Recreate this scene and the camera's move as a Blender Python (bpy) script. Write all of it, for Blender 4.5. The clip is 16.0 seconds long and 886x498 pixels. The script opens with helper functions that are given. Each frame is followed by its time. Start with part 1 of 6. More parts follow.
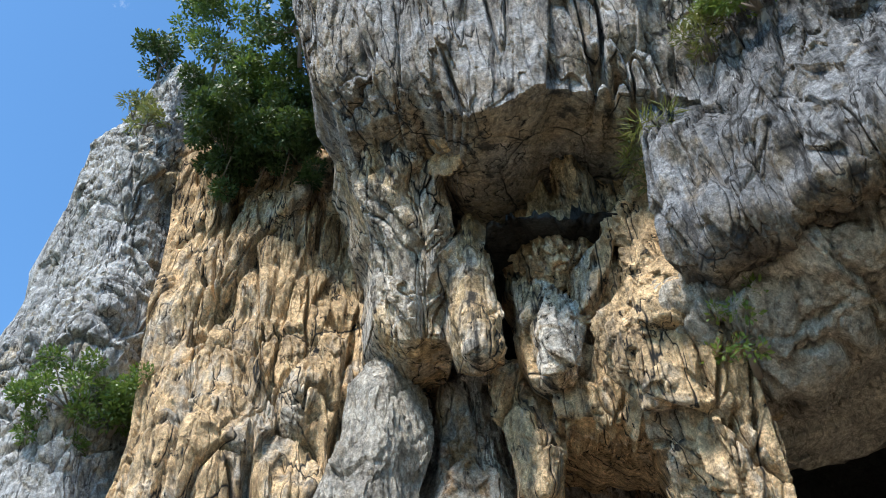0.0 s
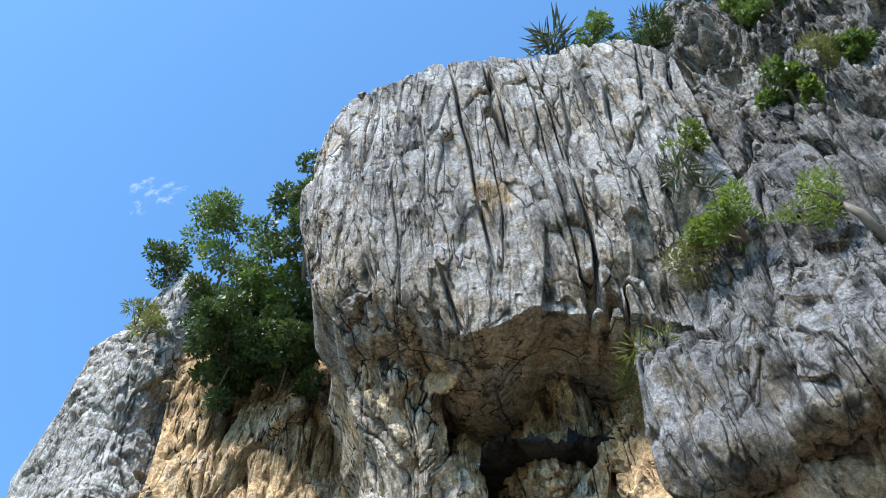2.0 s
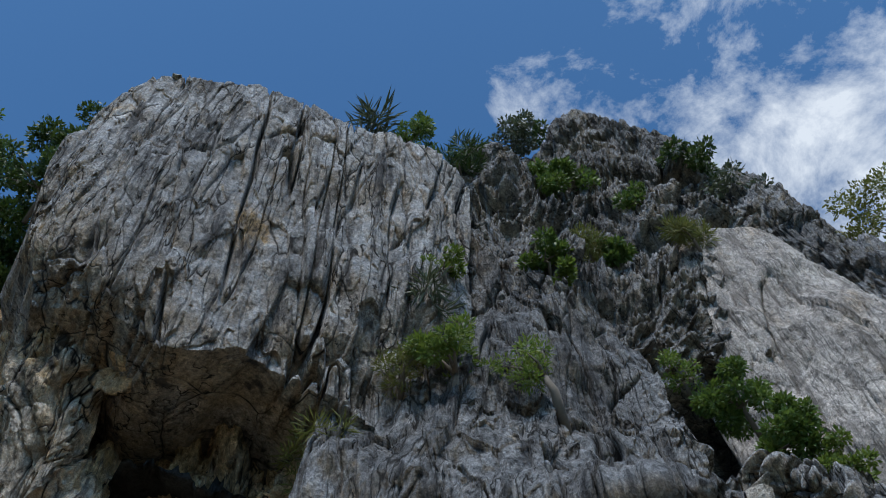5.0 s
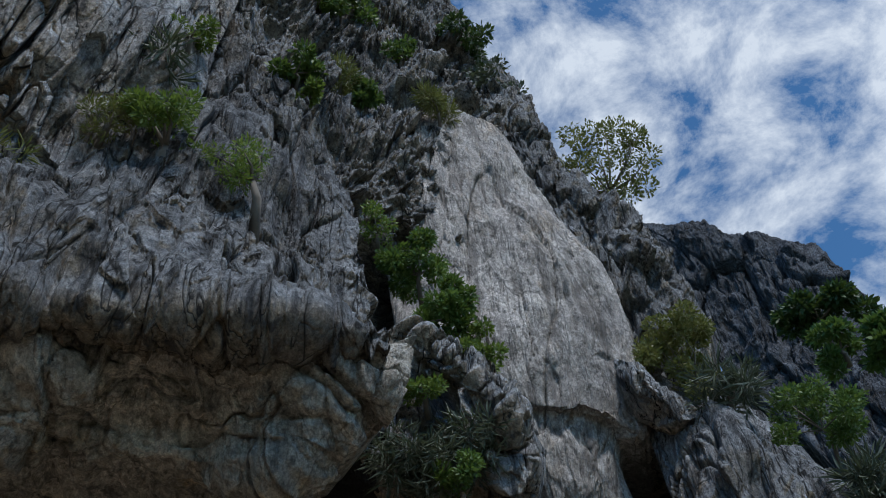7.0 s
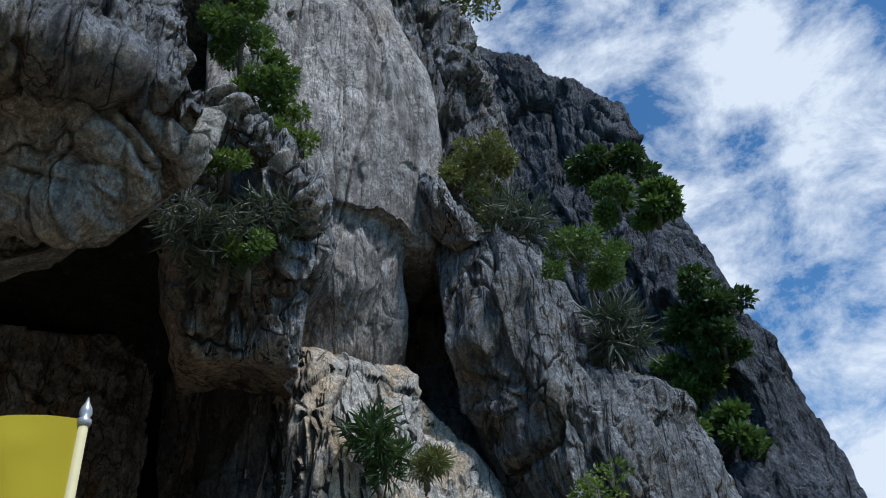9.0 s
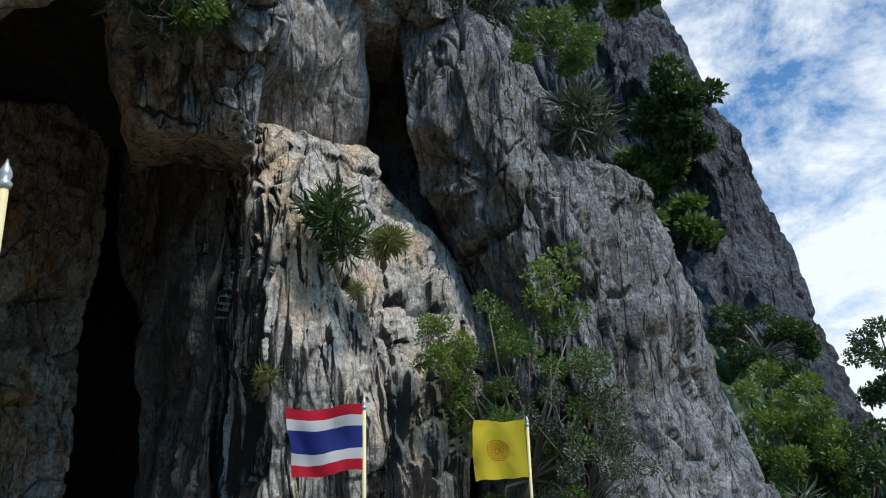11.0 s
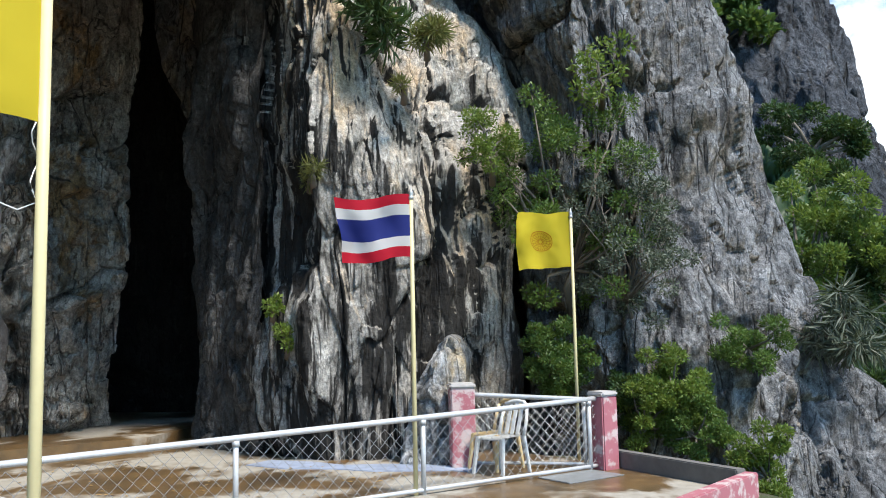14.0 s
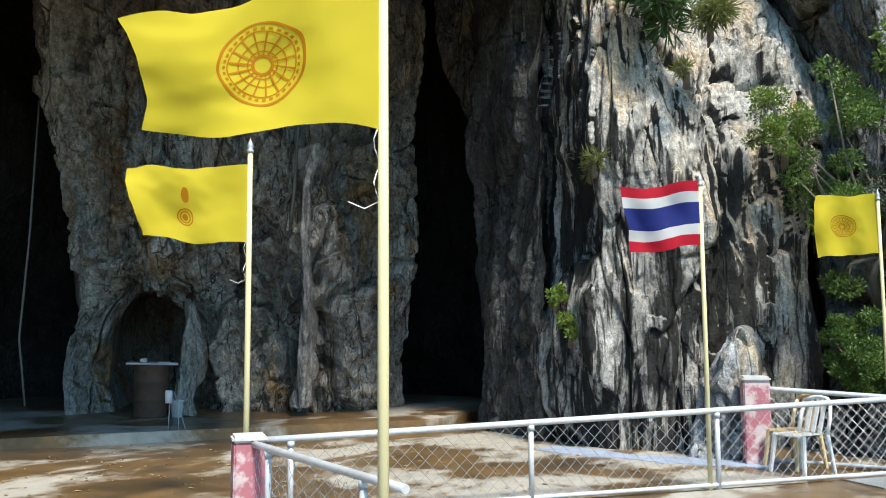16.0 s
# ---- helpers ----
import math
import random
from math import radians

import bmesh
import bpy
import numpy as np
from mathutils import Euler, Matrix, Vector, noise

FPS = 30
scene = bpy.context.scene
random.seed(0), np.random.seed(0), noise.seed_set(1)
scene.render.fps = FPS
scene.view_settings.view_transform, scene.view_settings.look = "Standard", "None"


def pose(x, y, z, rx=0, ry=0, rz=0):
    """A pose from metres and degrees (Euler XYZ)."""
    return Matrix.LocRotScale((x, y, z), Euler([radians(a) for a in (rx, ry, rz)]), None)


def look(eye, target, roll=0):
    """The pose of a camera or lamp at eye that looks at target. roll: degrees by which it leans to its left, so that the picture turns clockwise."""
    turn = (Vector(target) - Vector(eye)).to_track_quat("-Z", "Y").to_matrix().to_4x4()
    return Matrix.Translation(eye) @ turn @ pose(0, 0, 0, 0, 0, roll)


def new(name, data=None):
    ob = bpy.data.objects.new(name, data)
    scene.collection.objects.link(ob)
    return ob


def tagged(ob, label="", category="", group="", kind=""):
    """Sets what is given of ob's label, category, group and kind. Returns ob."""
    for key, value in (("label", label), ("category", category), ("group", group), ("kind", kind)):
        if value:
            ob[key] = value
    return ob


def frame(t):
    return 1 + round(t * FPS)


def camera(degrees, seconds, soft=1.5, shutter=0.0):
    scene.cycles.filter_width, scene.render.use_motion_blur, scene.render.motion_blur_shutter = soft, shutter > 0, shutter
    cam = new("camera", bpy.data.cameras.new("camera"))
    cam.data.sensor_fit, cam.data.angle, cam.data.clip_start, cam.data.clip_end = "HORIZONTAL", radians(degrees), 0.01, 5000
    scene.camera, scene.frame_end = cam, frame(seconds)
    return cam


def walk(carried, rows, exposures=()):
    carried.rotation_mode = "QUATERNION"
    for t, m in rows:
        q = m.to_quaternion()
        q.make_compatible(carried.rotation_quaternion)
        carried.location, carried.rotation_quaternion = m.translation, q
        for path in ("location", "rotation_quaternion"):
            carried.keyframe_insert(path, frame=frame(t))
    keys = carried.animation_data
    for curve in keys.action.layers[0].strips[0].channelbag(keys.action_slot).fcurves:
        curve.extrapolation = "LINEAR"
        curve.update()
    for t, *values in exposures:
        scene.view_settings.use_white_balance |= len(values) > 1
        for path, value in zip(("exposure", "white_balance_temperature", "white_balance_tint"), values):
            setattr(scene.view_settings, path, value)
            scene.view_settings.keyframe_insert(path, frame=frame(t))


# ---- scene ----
EYE_PATH = [
    (0, (1.146, -0.432, 1.713), (1.216, 2.502, 4.431), -3.67),
    (0.5, (1.151, -0.461, 1.692), (1.216, 2.264, 4.620), -3.59),
    (1, (1.193, -0.481, 1.699), (1.263, 2.039, 4.805), -3.60),
    (1.5, (1.194, -0.522, 1.724), (1.280, 1.842, 4.950), -2.98),
    (2, (1.200, -0.560, 1.728), (1.299, 1.637, 5.069), -3.06),
    (2.5, (1.320, -0.593, 1.752), (1.431, 1.447, 5.191), -2.87),
    (3, (1.399, -0.579, 1.695), (1.767, 1.265, 5.226), -5.84),
    (3.5, (1.395, -0.588, 1.681), (1.996, 1.185, 5.216), -7.41),
    (3.7, (1.394, -0.591, 1.675), (2.056, 1.171, 5.205), -7.23),
    (5.8, (1.451, -0.569, 1.657), (2.944, 1.072, 4.986), -3.06),
    (6, (1.469, -0.560, 1.671), (3.106, 1.072, 4.935), -3.41),
    (6.5, (1.432, -0.557, 1.636), (3.528, 0.822, 4.751), -5.28),
    (7, (1.417, -0.529, 1.629), (3.816, 0.732, 4.571), -5.18),
    (7.5, (1.414, -0.499, 1.631), (4.086, 0.506, 4.433), -4.92),
    (8, (1.405, -0.459, 1.638), (4.220, 0.389, 4.350), -3.92),
    (8.5, (1.393, -0.405, 1.649), (4.427, 0.360, 4.140), -2.76),
    (9, (1.377, -0.377, 1.651), (4.654, 0.326, 3.834), -2.96),
    (9.2, (1.375, -0.380, 1.647), (4.719, 0.286, 3.738), -3.04),
    (11.3, (1.621, -0.442, 1.690), (5.374, 0.212, 2.910), -1.93),
    (11.5, (1.631, -0.439, 1.692), (5.403, 0.176, 2.874), -2.02),
    (12, (1.669, -0.430, 1.634), (5.520, 0.145, 2.551), -1.62),
    (12.5, (1.672, -0.427, 1.620), (5.573, 0.163, 2.278), -1.46),
    (13, (1.682, -0.416, 1.596), (5.593, 0.221, 2.142), -1.59),
    (13.5, (1.667, -0.400, 1.573), (5.579, 0.312, 2.005), -1.52),
    (14, (1.607, -0.369, 1.578), (5.478, 0.555, 1.987), -1.20),
    (14.5, (1.554, -0.327, 1.580), (5.307, 0.995, 1.990), -0.96),
    (15, (1.507, -0.292, 1.580), (5.145, 1.327, 1.964), -0.73),
    (15.5, (1.471, -0.256, 1.577), (5.003, 1.583, 1.956), -0.61),
    (16, (1.422, -0.212, 1.573), (4.836, 1.837, 1.951), -0.38),
]
cam = camera(54.2, 16.0, soft=1.0)
walk(cam, [(t, look(e, a, r)) for t, e, a, r in EYE_PATH],
     exposures=[(0.0, 1.4, 6600, 10), (0.5, 1.38, 6600, 10), (1.0, 1.64, 6600, 10), (2.0, 1.68, 6600, 10), (2.5, 1.45, 6500, 10), (3.0, 0.95, 6300, 10), (3.5, 0.65, 6200, 10), (6.0, 0.15, 6100, 10), (8.0, 0.08, 5900, 10), (9.0, 0.25, 5900, 10), (11.5, 0.6, 6500, 10), (12.5, 0.8, 6600, 10), (13.5, 1.1, 6600, 10), (14.5, 1.3, 6700, 9), (16.0, 1.38, 6700, 6)])

# ---- light: a bright sky with a high hazy sun in the south ----
SUN_EL, SUN_AZ = 55.0, 214.0
world = bpy.data.worlds.new("sky")
scene.world = world
world.use_nodes = True
wn, wl = world.node_tree.nodes, world.node_tree.links
wn.clear()


def wnode(kind, **kw):
    n = wn.new(kind)
    for k, v in kw.items():
        if k == "inp":
            for i, x in v.items():
                n.inputs[i].default_value = x
        elif k == "blend":
            n.blend_type = v
        elif k == "dtype":
            n.data_type = v
        elif k == "op":
            n.operation = v
    return n


sky = wn.new("ShaderNodeTexSky")
sky.sky_type = "NISHITA"
sky.sun_disc = False
sky.sun_elevation, sky.sun_rotation = radians(SUN_EL), radians(SUN_AZ)
sky.air_density, sky.dust_density, sky.ozone_density = 1.0, 0.6, 2.0
coord = wn.new("ShaderNodeTexCoord")
stretch = wnode("ShaderNodeMapping", inp={"Scale": (1.0, 1.0, 1.6)})
wl.new(coord.outputs["Generated"], stretch.inputs["Vector"])
puffs = wnode("ShaderNodeTexNoise", inp={"Scale": 7.0, "Detail": 10.0, "Roughness": 0.66, "Distortion": 0.25})
wide = wnode("ShaderNodeTexNoise", inp={"Scale": 1.7, "Detail": 3.0, "Roughness": 0.5})
wl.new(stretch.outputs[0], puffs.inputs["Vector"])
wl.new(stretch.outputs[0], wide.inputs["Vector"])
apart = wn.new("ShaderNodeSeparateXYZ")
wl.new(coord.outputs["Generated"], apart.inputs[0])
# the cloud bank thickens towards the east and thins out to the west
bank = wnode("ShaderNodeMapRange", inp={"From Min": 0.05, "From Max": 0.75, "To Min": -0.22, "To Max": 0.09})
wl.new(apart.outputs["X"], bank.inputs["Value"])
half = wnode("ShaderNodeMath", op="MULTIPLY", inp={1: 0.5})
wl.new(wide.outputs["Fac"], half.inputs[0])
add1 = wnode("ShaderNodeMath", op="MULTIPLY_ADD", inp={1: 0.75})
wl.new(puffs.outputs["Fac"], add1.inputs[0])
wl.new(half.outputs[0], add1.inputs[2])
add2 = wnode("ShaderNodeMath", op="ADD")
wl.new(add1.outputs[0], add2.inputs[0])
wl.new(bank.outputs[0], add2.inputs[1])
cover = wnode("ShaderNodeMapRange", inp={"From Min": 0.585, "From Max": 0.75, "To Min": 0.0, "To Max": 0.95})
wl.new(add2.outputs[0], cover.inputs["Value"])
tint = wnode("ShaderNodeMix", dtype="RGBA", blend="MULTIPLY", inp={0: 1.0, 7: (0.61, 0.97, 1.16, 1)})
wl.new(sky.outputs[0], tint.inputs[6])
mixc = wnode("ShaderNodeMix", dtype="RGBA", inp={7: (6.9, 7.3, 7.7, 1)})
wl.new(cover.outputs[0], mixc.inputs[0])
wl.new(tint.outputs[2], mixc.inputs[6])
bg = wnode("ShaderNodeBackground", inp={"Strength": 0.097})
wl.new(mixc.outputs[2], bg.inputs["Color"])
wout = wn.new("ShaderNodeOutputWorld")
wl.new(bg.outputs[0], wout.inputs["Surface"])

sun = new("sun", bpy.data.lights.new("sun", "SUN"))
sun.data.energy, sun.data.angle, sun.data.color = 2.9, radians(12), (1.0, 0.95, 0.88)
sun_from = Vector((math.sin(radians(SUN_AZ)) * math.cos(radians(SUN_EL)), math.cos(radians(SUN_AZ)) * math.cos(radians(SUN_EL)), math.sin(radians(SUN_EL))))
sun.matrix_world = look(sun_from * 80, (0, 0, 0))


# ---- materials ----
class Net:
    """A small helper round one material's node tree."""

    def __init__(self, name):
        self.mat = bpy.data.materials.new(name)
        self.mat.use_nodes = True
        self.n, self.l = self.mat.node_tree.nodes, self.mat.node_tree.links
        self.bsdf = self.n["Principled BSDF"]
        self.out = self.n["Material Output"]
        tc = self.n.new("ShaderNodeNewGeometry")
        self.pos, self.normal = tc.outputs["Position"], tc.outputs["Normal"]
        self.island = tc.outputs["Random Per Island"]

    def put(self, sock, v):
        if isinstance(v, (int, float, tuple)):
            if isinstance(v, tuple) and len(v) == 3 and sock.type == "RGBA":
                v = (*v, 1)
            sock.default_value = v
        else:
            self.l.new(v, sock)

    def scaled(self, sx, sy, sz):
        m = self.n.new("ShaderNodeMapping")
        m.inputs["Scale"].default_value = (sx, sy, sz)
        self.l.new(self.pos, m.inputs["Vector"])
        return m.outputs[0]

    def noise(self, scale, detail=6.0, rough=0.6, vec=None, dist=0.0):
        t = self.n.new("ShaderNodeTexNoise")
        t.inputs["Scale"].default_value, t.inputs["Detail"].default_value = scale, detail
        t.inputs["Roughness"].default_value, t.inputs["Distortion"].default_value = rough, dist
        self.l.new(vec or self.pos, t.inputs["Vector"])
        return t.outputs["Fac"]

    def cells(self, scale, feature="F1", vec=None):
        t = self.n.new("ShaderNodeTexVoronoi")
        t.feature = feature
        t.inputs["Scale"].default_value = scale
        self.l.new(vec or self.pos, t.inputs["Vector"])
        return t.outputs["Distance"]

    def ramp(self, v, a, b, lo=0.0, hi=1.0):
        m = self.n.new("ShaderNodeMapRange")
        self.put(m.inputs["Value"], v)
        for k, x in (("From Min", a), ("From Max", b), ("To Min", lo), ("To Max", hi)):
            m.inputs[k].default_value = x
        return m.outputs[0]

    def math(self, op, a, b=0.0):
        m = self.n.new("ShaderNodeMath")
        m.operation = op
        self.put(m.inputs[0], a)
        self.put(m.inputs[1], b)
        return m.outputs[0]

    def mix(self, fac, a, b, blend="MIX"):
        m = self.n.new("ShaderNodeMix")
        m.data_type, m.blend_type = "RGBA", blend
        self.put(m.inputs[0], fac)
        self.put(m.inputs[6], a)
        self.put(m.inputs[7], b)
        return m.outputs[2]

    def bump(self, height, strength=0.5, distance=0.03, under=None):
        b = self.n.new("ShaderNodeBump")
        b.inputs["Strength"].default_value, b.inputs["Distance"].default_value = strength, distance
        self.put(b.inputs["Height"], height)
        if under is not None:
            self.l.new(under, b.inputs["Normal"])
        self.l.new(b.outputs[0], self.bsdf.inputs["Normal"])
        return b.outputs[0]

    def done(self, color, rough=0.8, metal=0.0, spec=0.3):
        self.put(self.bsdf.inputs["Base Color"], color)
        self.put(self.bsdf.inputs["Roughness"], rough)
        self.put(self.bsdf.inputs["Metallic"], metal)
        self.bsdf.inputs["Specular IOR Level"].default_value = spec
        return self.mat


def rock_material(name, light, dark, ochre, ochre_amount, streak=0.55, white=0.35, under=0.5, fine=1.0, run=(0.035, 0.036, 0.04), wide=0.0, seams=0.8, slope=0.0, lift=1.0, relief=1.0):
    """Weathered limestone: pale and dark patches, chipped facets, rain pits, run-off streaks, ochre where rain never reaches, black joints."""
    light, dark, ochre = (tuple(min(0.75, c * lift) for c in col) for col in (light, dark, ochre))
    k = Net(name)
    flow = k.scaled(1.0, 1.0, 0.4)
    # bent coordinates, so that no joint runs straight
    wob = k.n.new("ShaderNodeTexNoise")
    wob.inputs["Scale"].default_value, wob.inputs["Detail"].default_value = 1.1 * fine, 2.0
    k.l.new(k.pos, wob.inputs["Vector"])

    def bent(amount, sz):
        b = k.n.new("ShaderNodeVectorMath")
        b.operation = "MULTIPLY_ADD"
        k.l.new(wob.outputs["Color"], b.inputs[0])
        b.inputs[1].default_value = (amount / fine,) * 3
        k.l.new(k.scaled(1.0, 1.0, sz), b.inputs[2])
        return b.outputs[0]

    def chips(scale, vec):
        t = k.n.new("ShaderNodeTexVoronoi")
        t.distance = "CHEBYCHEV"
        t.inputs["Scale"].default_value = scale
        k.l.new(vec, t.inputs["Vector"])
        sp = k.n.new("ShaderNodeSeparateColor")
        k.l.new(t.outputs["Color"], sp.inputs[0])
        return t.outputs["Distance"], sp.outputs[0]

    patch = k.noise(0.6, 9, 0.66, flow)
    mottle = k.noise(3.2 * fine, 8, 0.7, k.scaled(1.0, 1.0, 0.6))
    grain = k.noise(15.0 * fine, 8, 0.72, k.scaled(1.0, 1.0, 0.8))
    specks = k.noise(46.0 * fine, 5, 0.7)
    runs = k.noise(1.5, 8, 0.64, k.scaled(2.2, 2.2, 0.14))
    thin = k.noise(1.6, 7, 0.64, k.scaled(5.0, 5.0, 0.3))
    big, big_tone = chips(2.0 * fine, bent(0.3, 0.6))
    mid, mid_tone = chips(5.5 * fine, bent(0.2, 0.7))
    small, small_tone = chips(15.0 * fine, bent(0.1, 0.8))
    base = k.mix(k.ramp(patch, 0.36, 0.64), dark, light)
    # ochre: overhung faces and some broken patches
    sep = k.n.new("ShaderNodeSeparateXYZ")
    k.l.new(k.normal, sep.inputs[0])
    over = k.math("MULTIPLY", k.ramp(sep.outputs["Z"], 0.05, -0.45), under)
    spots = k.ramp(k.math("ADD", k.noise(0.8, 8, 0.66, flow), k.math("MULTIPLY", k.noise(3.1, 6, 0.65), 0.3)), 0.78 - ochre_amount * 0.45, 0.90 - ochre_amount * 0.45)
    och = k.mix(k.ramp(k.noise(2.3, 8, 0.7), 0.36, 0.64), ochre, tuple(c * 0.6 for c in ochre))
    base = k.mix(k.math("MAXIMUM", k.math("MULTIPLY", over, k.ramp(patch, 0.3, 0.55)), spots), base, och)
    # each chipped facet weathers to a tone of its own
    tone = k.math("ADD", k.math("MULTIPLY", big_tone, 0.34), k.math("ADD", k.math("MULTIPLY", mid_tone, 0.26), k.math("MULTIPLY", small_tone, 0.18)))
    tone = k.math("ADD", tone, k.ramp(mottle, 0.3, 0.7, 0.34, 0.9))
    tone = k.math("MULTIPLY", tone, k.ramp(grain, 0.34, 0.66, 0.5, 1.38))
    tone = k.math("MULTIPLY", tone, k.ramp(specks, 0.34, 0.66, 0.66, 1.3))
    shade = k.n.new("ShaderNodeCombineColor")
    for i in range(3):
        k.l.new(tone, shade.inputs[i])
    base = k.mix(1.0, base, shade.outputs[0], "MULTIPLY")
    # black pits worn by rain, in colonies
    pits = k.noise(6.5 * fine, 8, 0.74, k.scaled(1.2, 1.2, 0.6), 0.3)
    colony = k.ramp(k.noise(1.1 * fine, 4, 0.6, flow), 0.42, 0.58)
    base = k.mix(k.math("MULTIPLY", colony, k.ramp(pits, 0.585, 0.625, 0.0, seams)), base, (0.028, 0.027, 0.026))
    # long ragged cracks down the face
    split = k.math("ABSOLUTE", k.math("SUBTRACT", k.noise(1.2 * fine, 3.5, 0.5, k.scaled(2.0, 2.0, 0.16)), 0.5))
    broken = k.ramp(k.noise(0.8 * fine, 4, 0.6), 0.44, 0.52)
    base = k.mix(k.math("MULTIPLY", broken, k.ramp(split, 0.003, 0.012, seams, 0.0)), base, (0.022, 0.021, 0.021))
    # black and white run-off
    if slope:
        # upward, southward and higher faces are painted paler as if lit; black water marks run down the steep front
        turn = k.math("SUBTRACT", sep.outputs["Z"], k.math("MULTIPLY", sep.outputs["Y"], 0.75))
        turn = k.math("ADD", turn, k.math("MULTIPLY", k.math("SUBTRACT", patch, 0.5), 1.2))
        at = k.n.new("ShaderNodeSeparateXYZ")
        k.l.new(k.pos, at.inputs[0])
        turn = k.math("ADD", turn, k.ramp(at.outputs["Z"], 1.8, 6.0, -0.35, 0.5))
        sunward = k.ramp(turn, 0.45, 0.75, 0.0, slope)
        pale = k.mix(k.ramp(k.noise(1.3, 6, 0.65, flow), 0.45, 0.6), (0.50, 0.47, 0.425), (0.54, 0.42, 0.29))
        base = k.mix(sunward, base, k.mix(1.0, pale, shade.outputs[0], "MULTIPLY"))
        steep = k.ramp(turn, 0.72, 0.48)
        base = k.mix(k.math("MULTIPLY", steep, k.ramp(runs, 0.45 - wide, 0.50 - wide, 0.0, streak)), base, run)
    else:
        base = k.mix(k.ramp(runs, 0.56 - wide, 0.66 - wide, 0.0, streak), base, run)
    base = k.mix(k.math("MULTIPLY", k.ramp(thin, 0.60, 0.68, 0.0, white), k.ramp(grain, 0.35, 0.6, 0.3, 1.0)), base, (0.56, 0.55, 0.53))
    # black joints between the beds and pillars
    torn = k.ramp(k.noise(0.9 * fine, 4, 0.6), 0.40, 0.55)
    joint = k.cells(1.0 * fine, "DISTANCE_TO_EDGE", bent(0.35, 0.24))
    base = k.mix(k.math("MULTIPLY", torn, k.ramp(joint, 0.004, 0.016, seams, 0.0)), base, (0.026, 0.025, 0.024))
    h = k.math("ADD", k.math("MULTIPLY", grain, 0.6), k.math("MULTIPLY", mottle, 0.8))
    h = k.math("ADD", h, k.math("MULTIPLY", specks, 0.25))
    h = k.math("ADD", h, k.math("MULTIPLY", big, 0.7))
    h = k.math("ADD", h, k.math("MULTIPLY", mid, 0.55))
    h = k.math("ADD", h, k.math("MULTIPLY", small, 0.34))
    h = k.math("SUBTRACT", h, k.math("MULTIPLY", k.math("MULTIPLY", colony, k.ramp(pits, 0.55, 0.65)), 0.4))
    h = k.math("ADD", h, k.math("MULTIPLY", k.ramp(joint, 0.0, 0.04), 0.5 * seams))
    h = k.math("ADD", h, k.math("MULTIPLY", k.ramp(split, 0.0, 0.03), 0.5 * seams))
    k.bump(h, 1.0, 0.11 * relief / fine)
    return k.done(base, 0.9, 0.0, 0.2)


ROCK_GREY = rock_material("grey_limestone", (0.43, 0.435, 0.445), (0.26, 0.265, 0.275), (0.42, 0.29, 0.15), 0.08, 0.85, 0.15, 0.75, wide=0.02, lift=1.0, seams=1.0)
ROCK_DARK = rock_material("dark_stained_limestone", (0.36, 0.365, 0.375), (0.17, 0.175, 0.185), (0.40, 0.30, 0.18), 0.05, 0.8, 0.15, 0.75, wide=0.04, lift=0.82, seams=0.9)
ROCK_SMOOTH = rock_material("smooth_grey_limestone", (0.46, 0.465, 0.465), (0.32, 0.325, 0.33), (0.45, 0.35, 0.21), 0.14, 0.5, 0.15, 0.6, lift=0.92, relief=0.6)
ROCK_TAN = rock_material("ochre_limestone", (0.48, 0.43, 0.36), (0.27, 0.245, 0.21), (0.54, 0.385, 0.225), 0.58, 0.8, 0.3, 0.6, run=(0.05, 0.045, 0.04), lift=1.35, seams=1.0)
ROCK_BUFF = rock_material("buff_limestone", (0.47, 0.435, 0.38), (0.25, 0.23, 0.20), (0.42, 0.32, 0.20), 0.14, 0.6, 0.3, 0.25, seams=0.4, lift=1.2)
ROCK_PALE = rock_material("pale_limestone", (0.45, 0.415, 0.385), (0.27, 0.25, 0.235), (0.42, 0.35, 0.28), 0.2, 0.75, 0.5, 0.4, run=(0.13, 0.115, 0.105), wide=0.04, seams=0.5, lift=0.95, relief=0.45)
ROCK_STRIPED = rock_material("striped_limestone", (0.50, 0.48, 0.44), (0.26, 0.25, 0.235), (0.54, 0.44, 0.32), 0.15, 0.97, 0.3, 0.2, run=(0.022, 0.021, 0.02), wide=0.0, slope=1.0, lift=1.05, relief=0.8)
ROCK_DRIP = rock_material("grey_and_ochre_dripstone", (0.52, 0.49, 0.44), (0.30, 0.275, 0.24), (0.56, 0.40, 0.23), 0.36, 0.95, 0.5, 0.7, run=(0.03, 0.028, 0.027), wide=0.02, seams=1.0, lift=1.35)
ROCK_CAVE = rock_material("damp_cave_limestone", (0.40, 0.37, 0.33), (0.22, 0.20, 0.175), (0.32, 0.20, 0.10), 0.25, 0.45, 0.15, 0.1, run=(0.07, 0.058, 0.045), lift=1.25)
# cave limestone with the shade of the mouth painted into its colour
ROCK_MOUTH_SHADE = rock_material("shade_darkened_limestone", (0.15, 0.145, 0.14), (0.05, 0.048, 0.046), (0.12, 0.09, 0.06), 0.1, 0.8, 0.45, 0.0)
# cave darkness put into the rock colour of the roof and back
ROCK_CAVE_SHADE = rock_material("shade_black_cave_rock", (0.05, 0.048, 0.046), (0.025, 0.024, 0.023), (0.05, 0.04, 0.03), 0.1, 0.6, 0.1, 0.0)
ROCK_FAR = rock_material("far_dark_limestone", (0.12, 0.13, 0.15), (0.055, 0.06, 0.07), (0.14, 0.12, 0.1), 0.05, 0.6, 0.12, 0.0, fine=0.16)


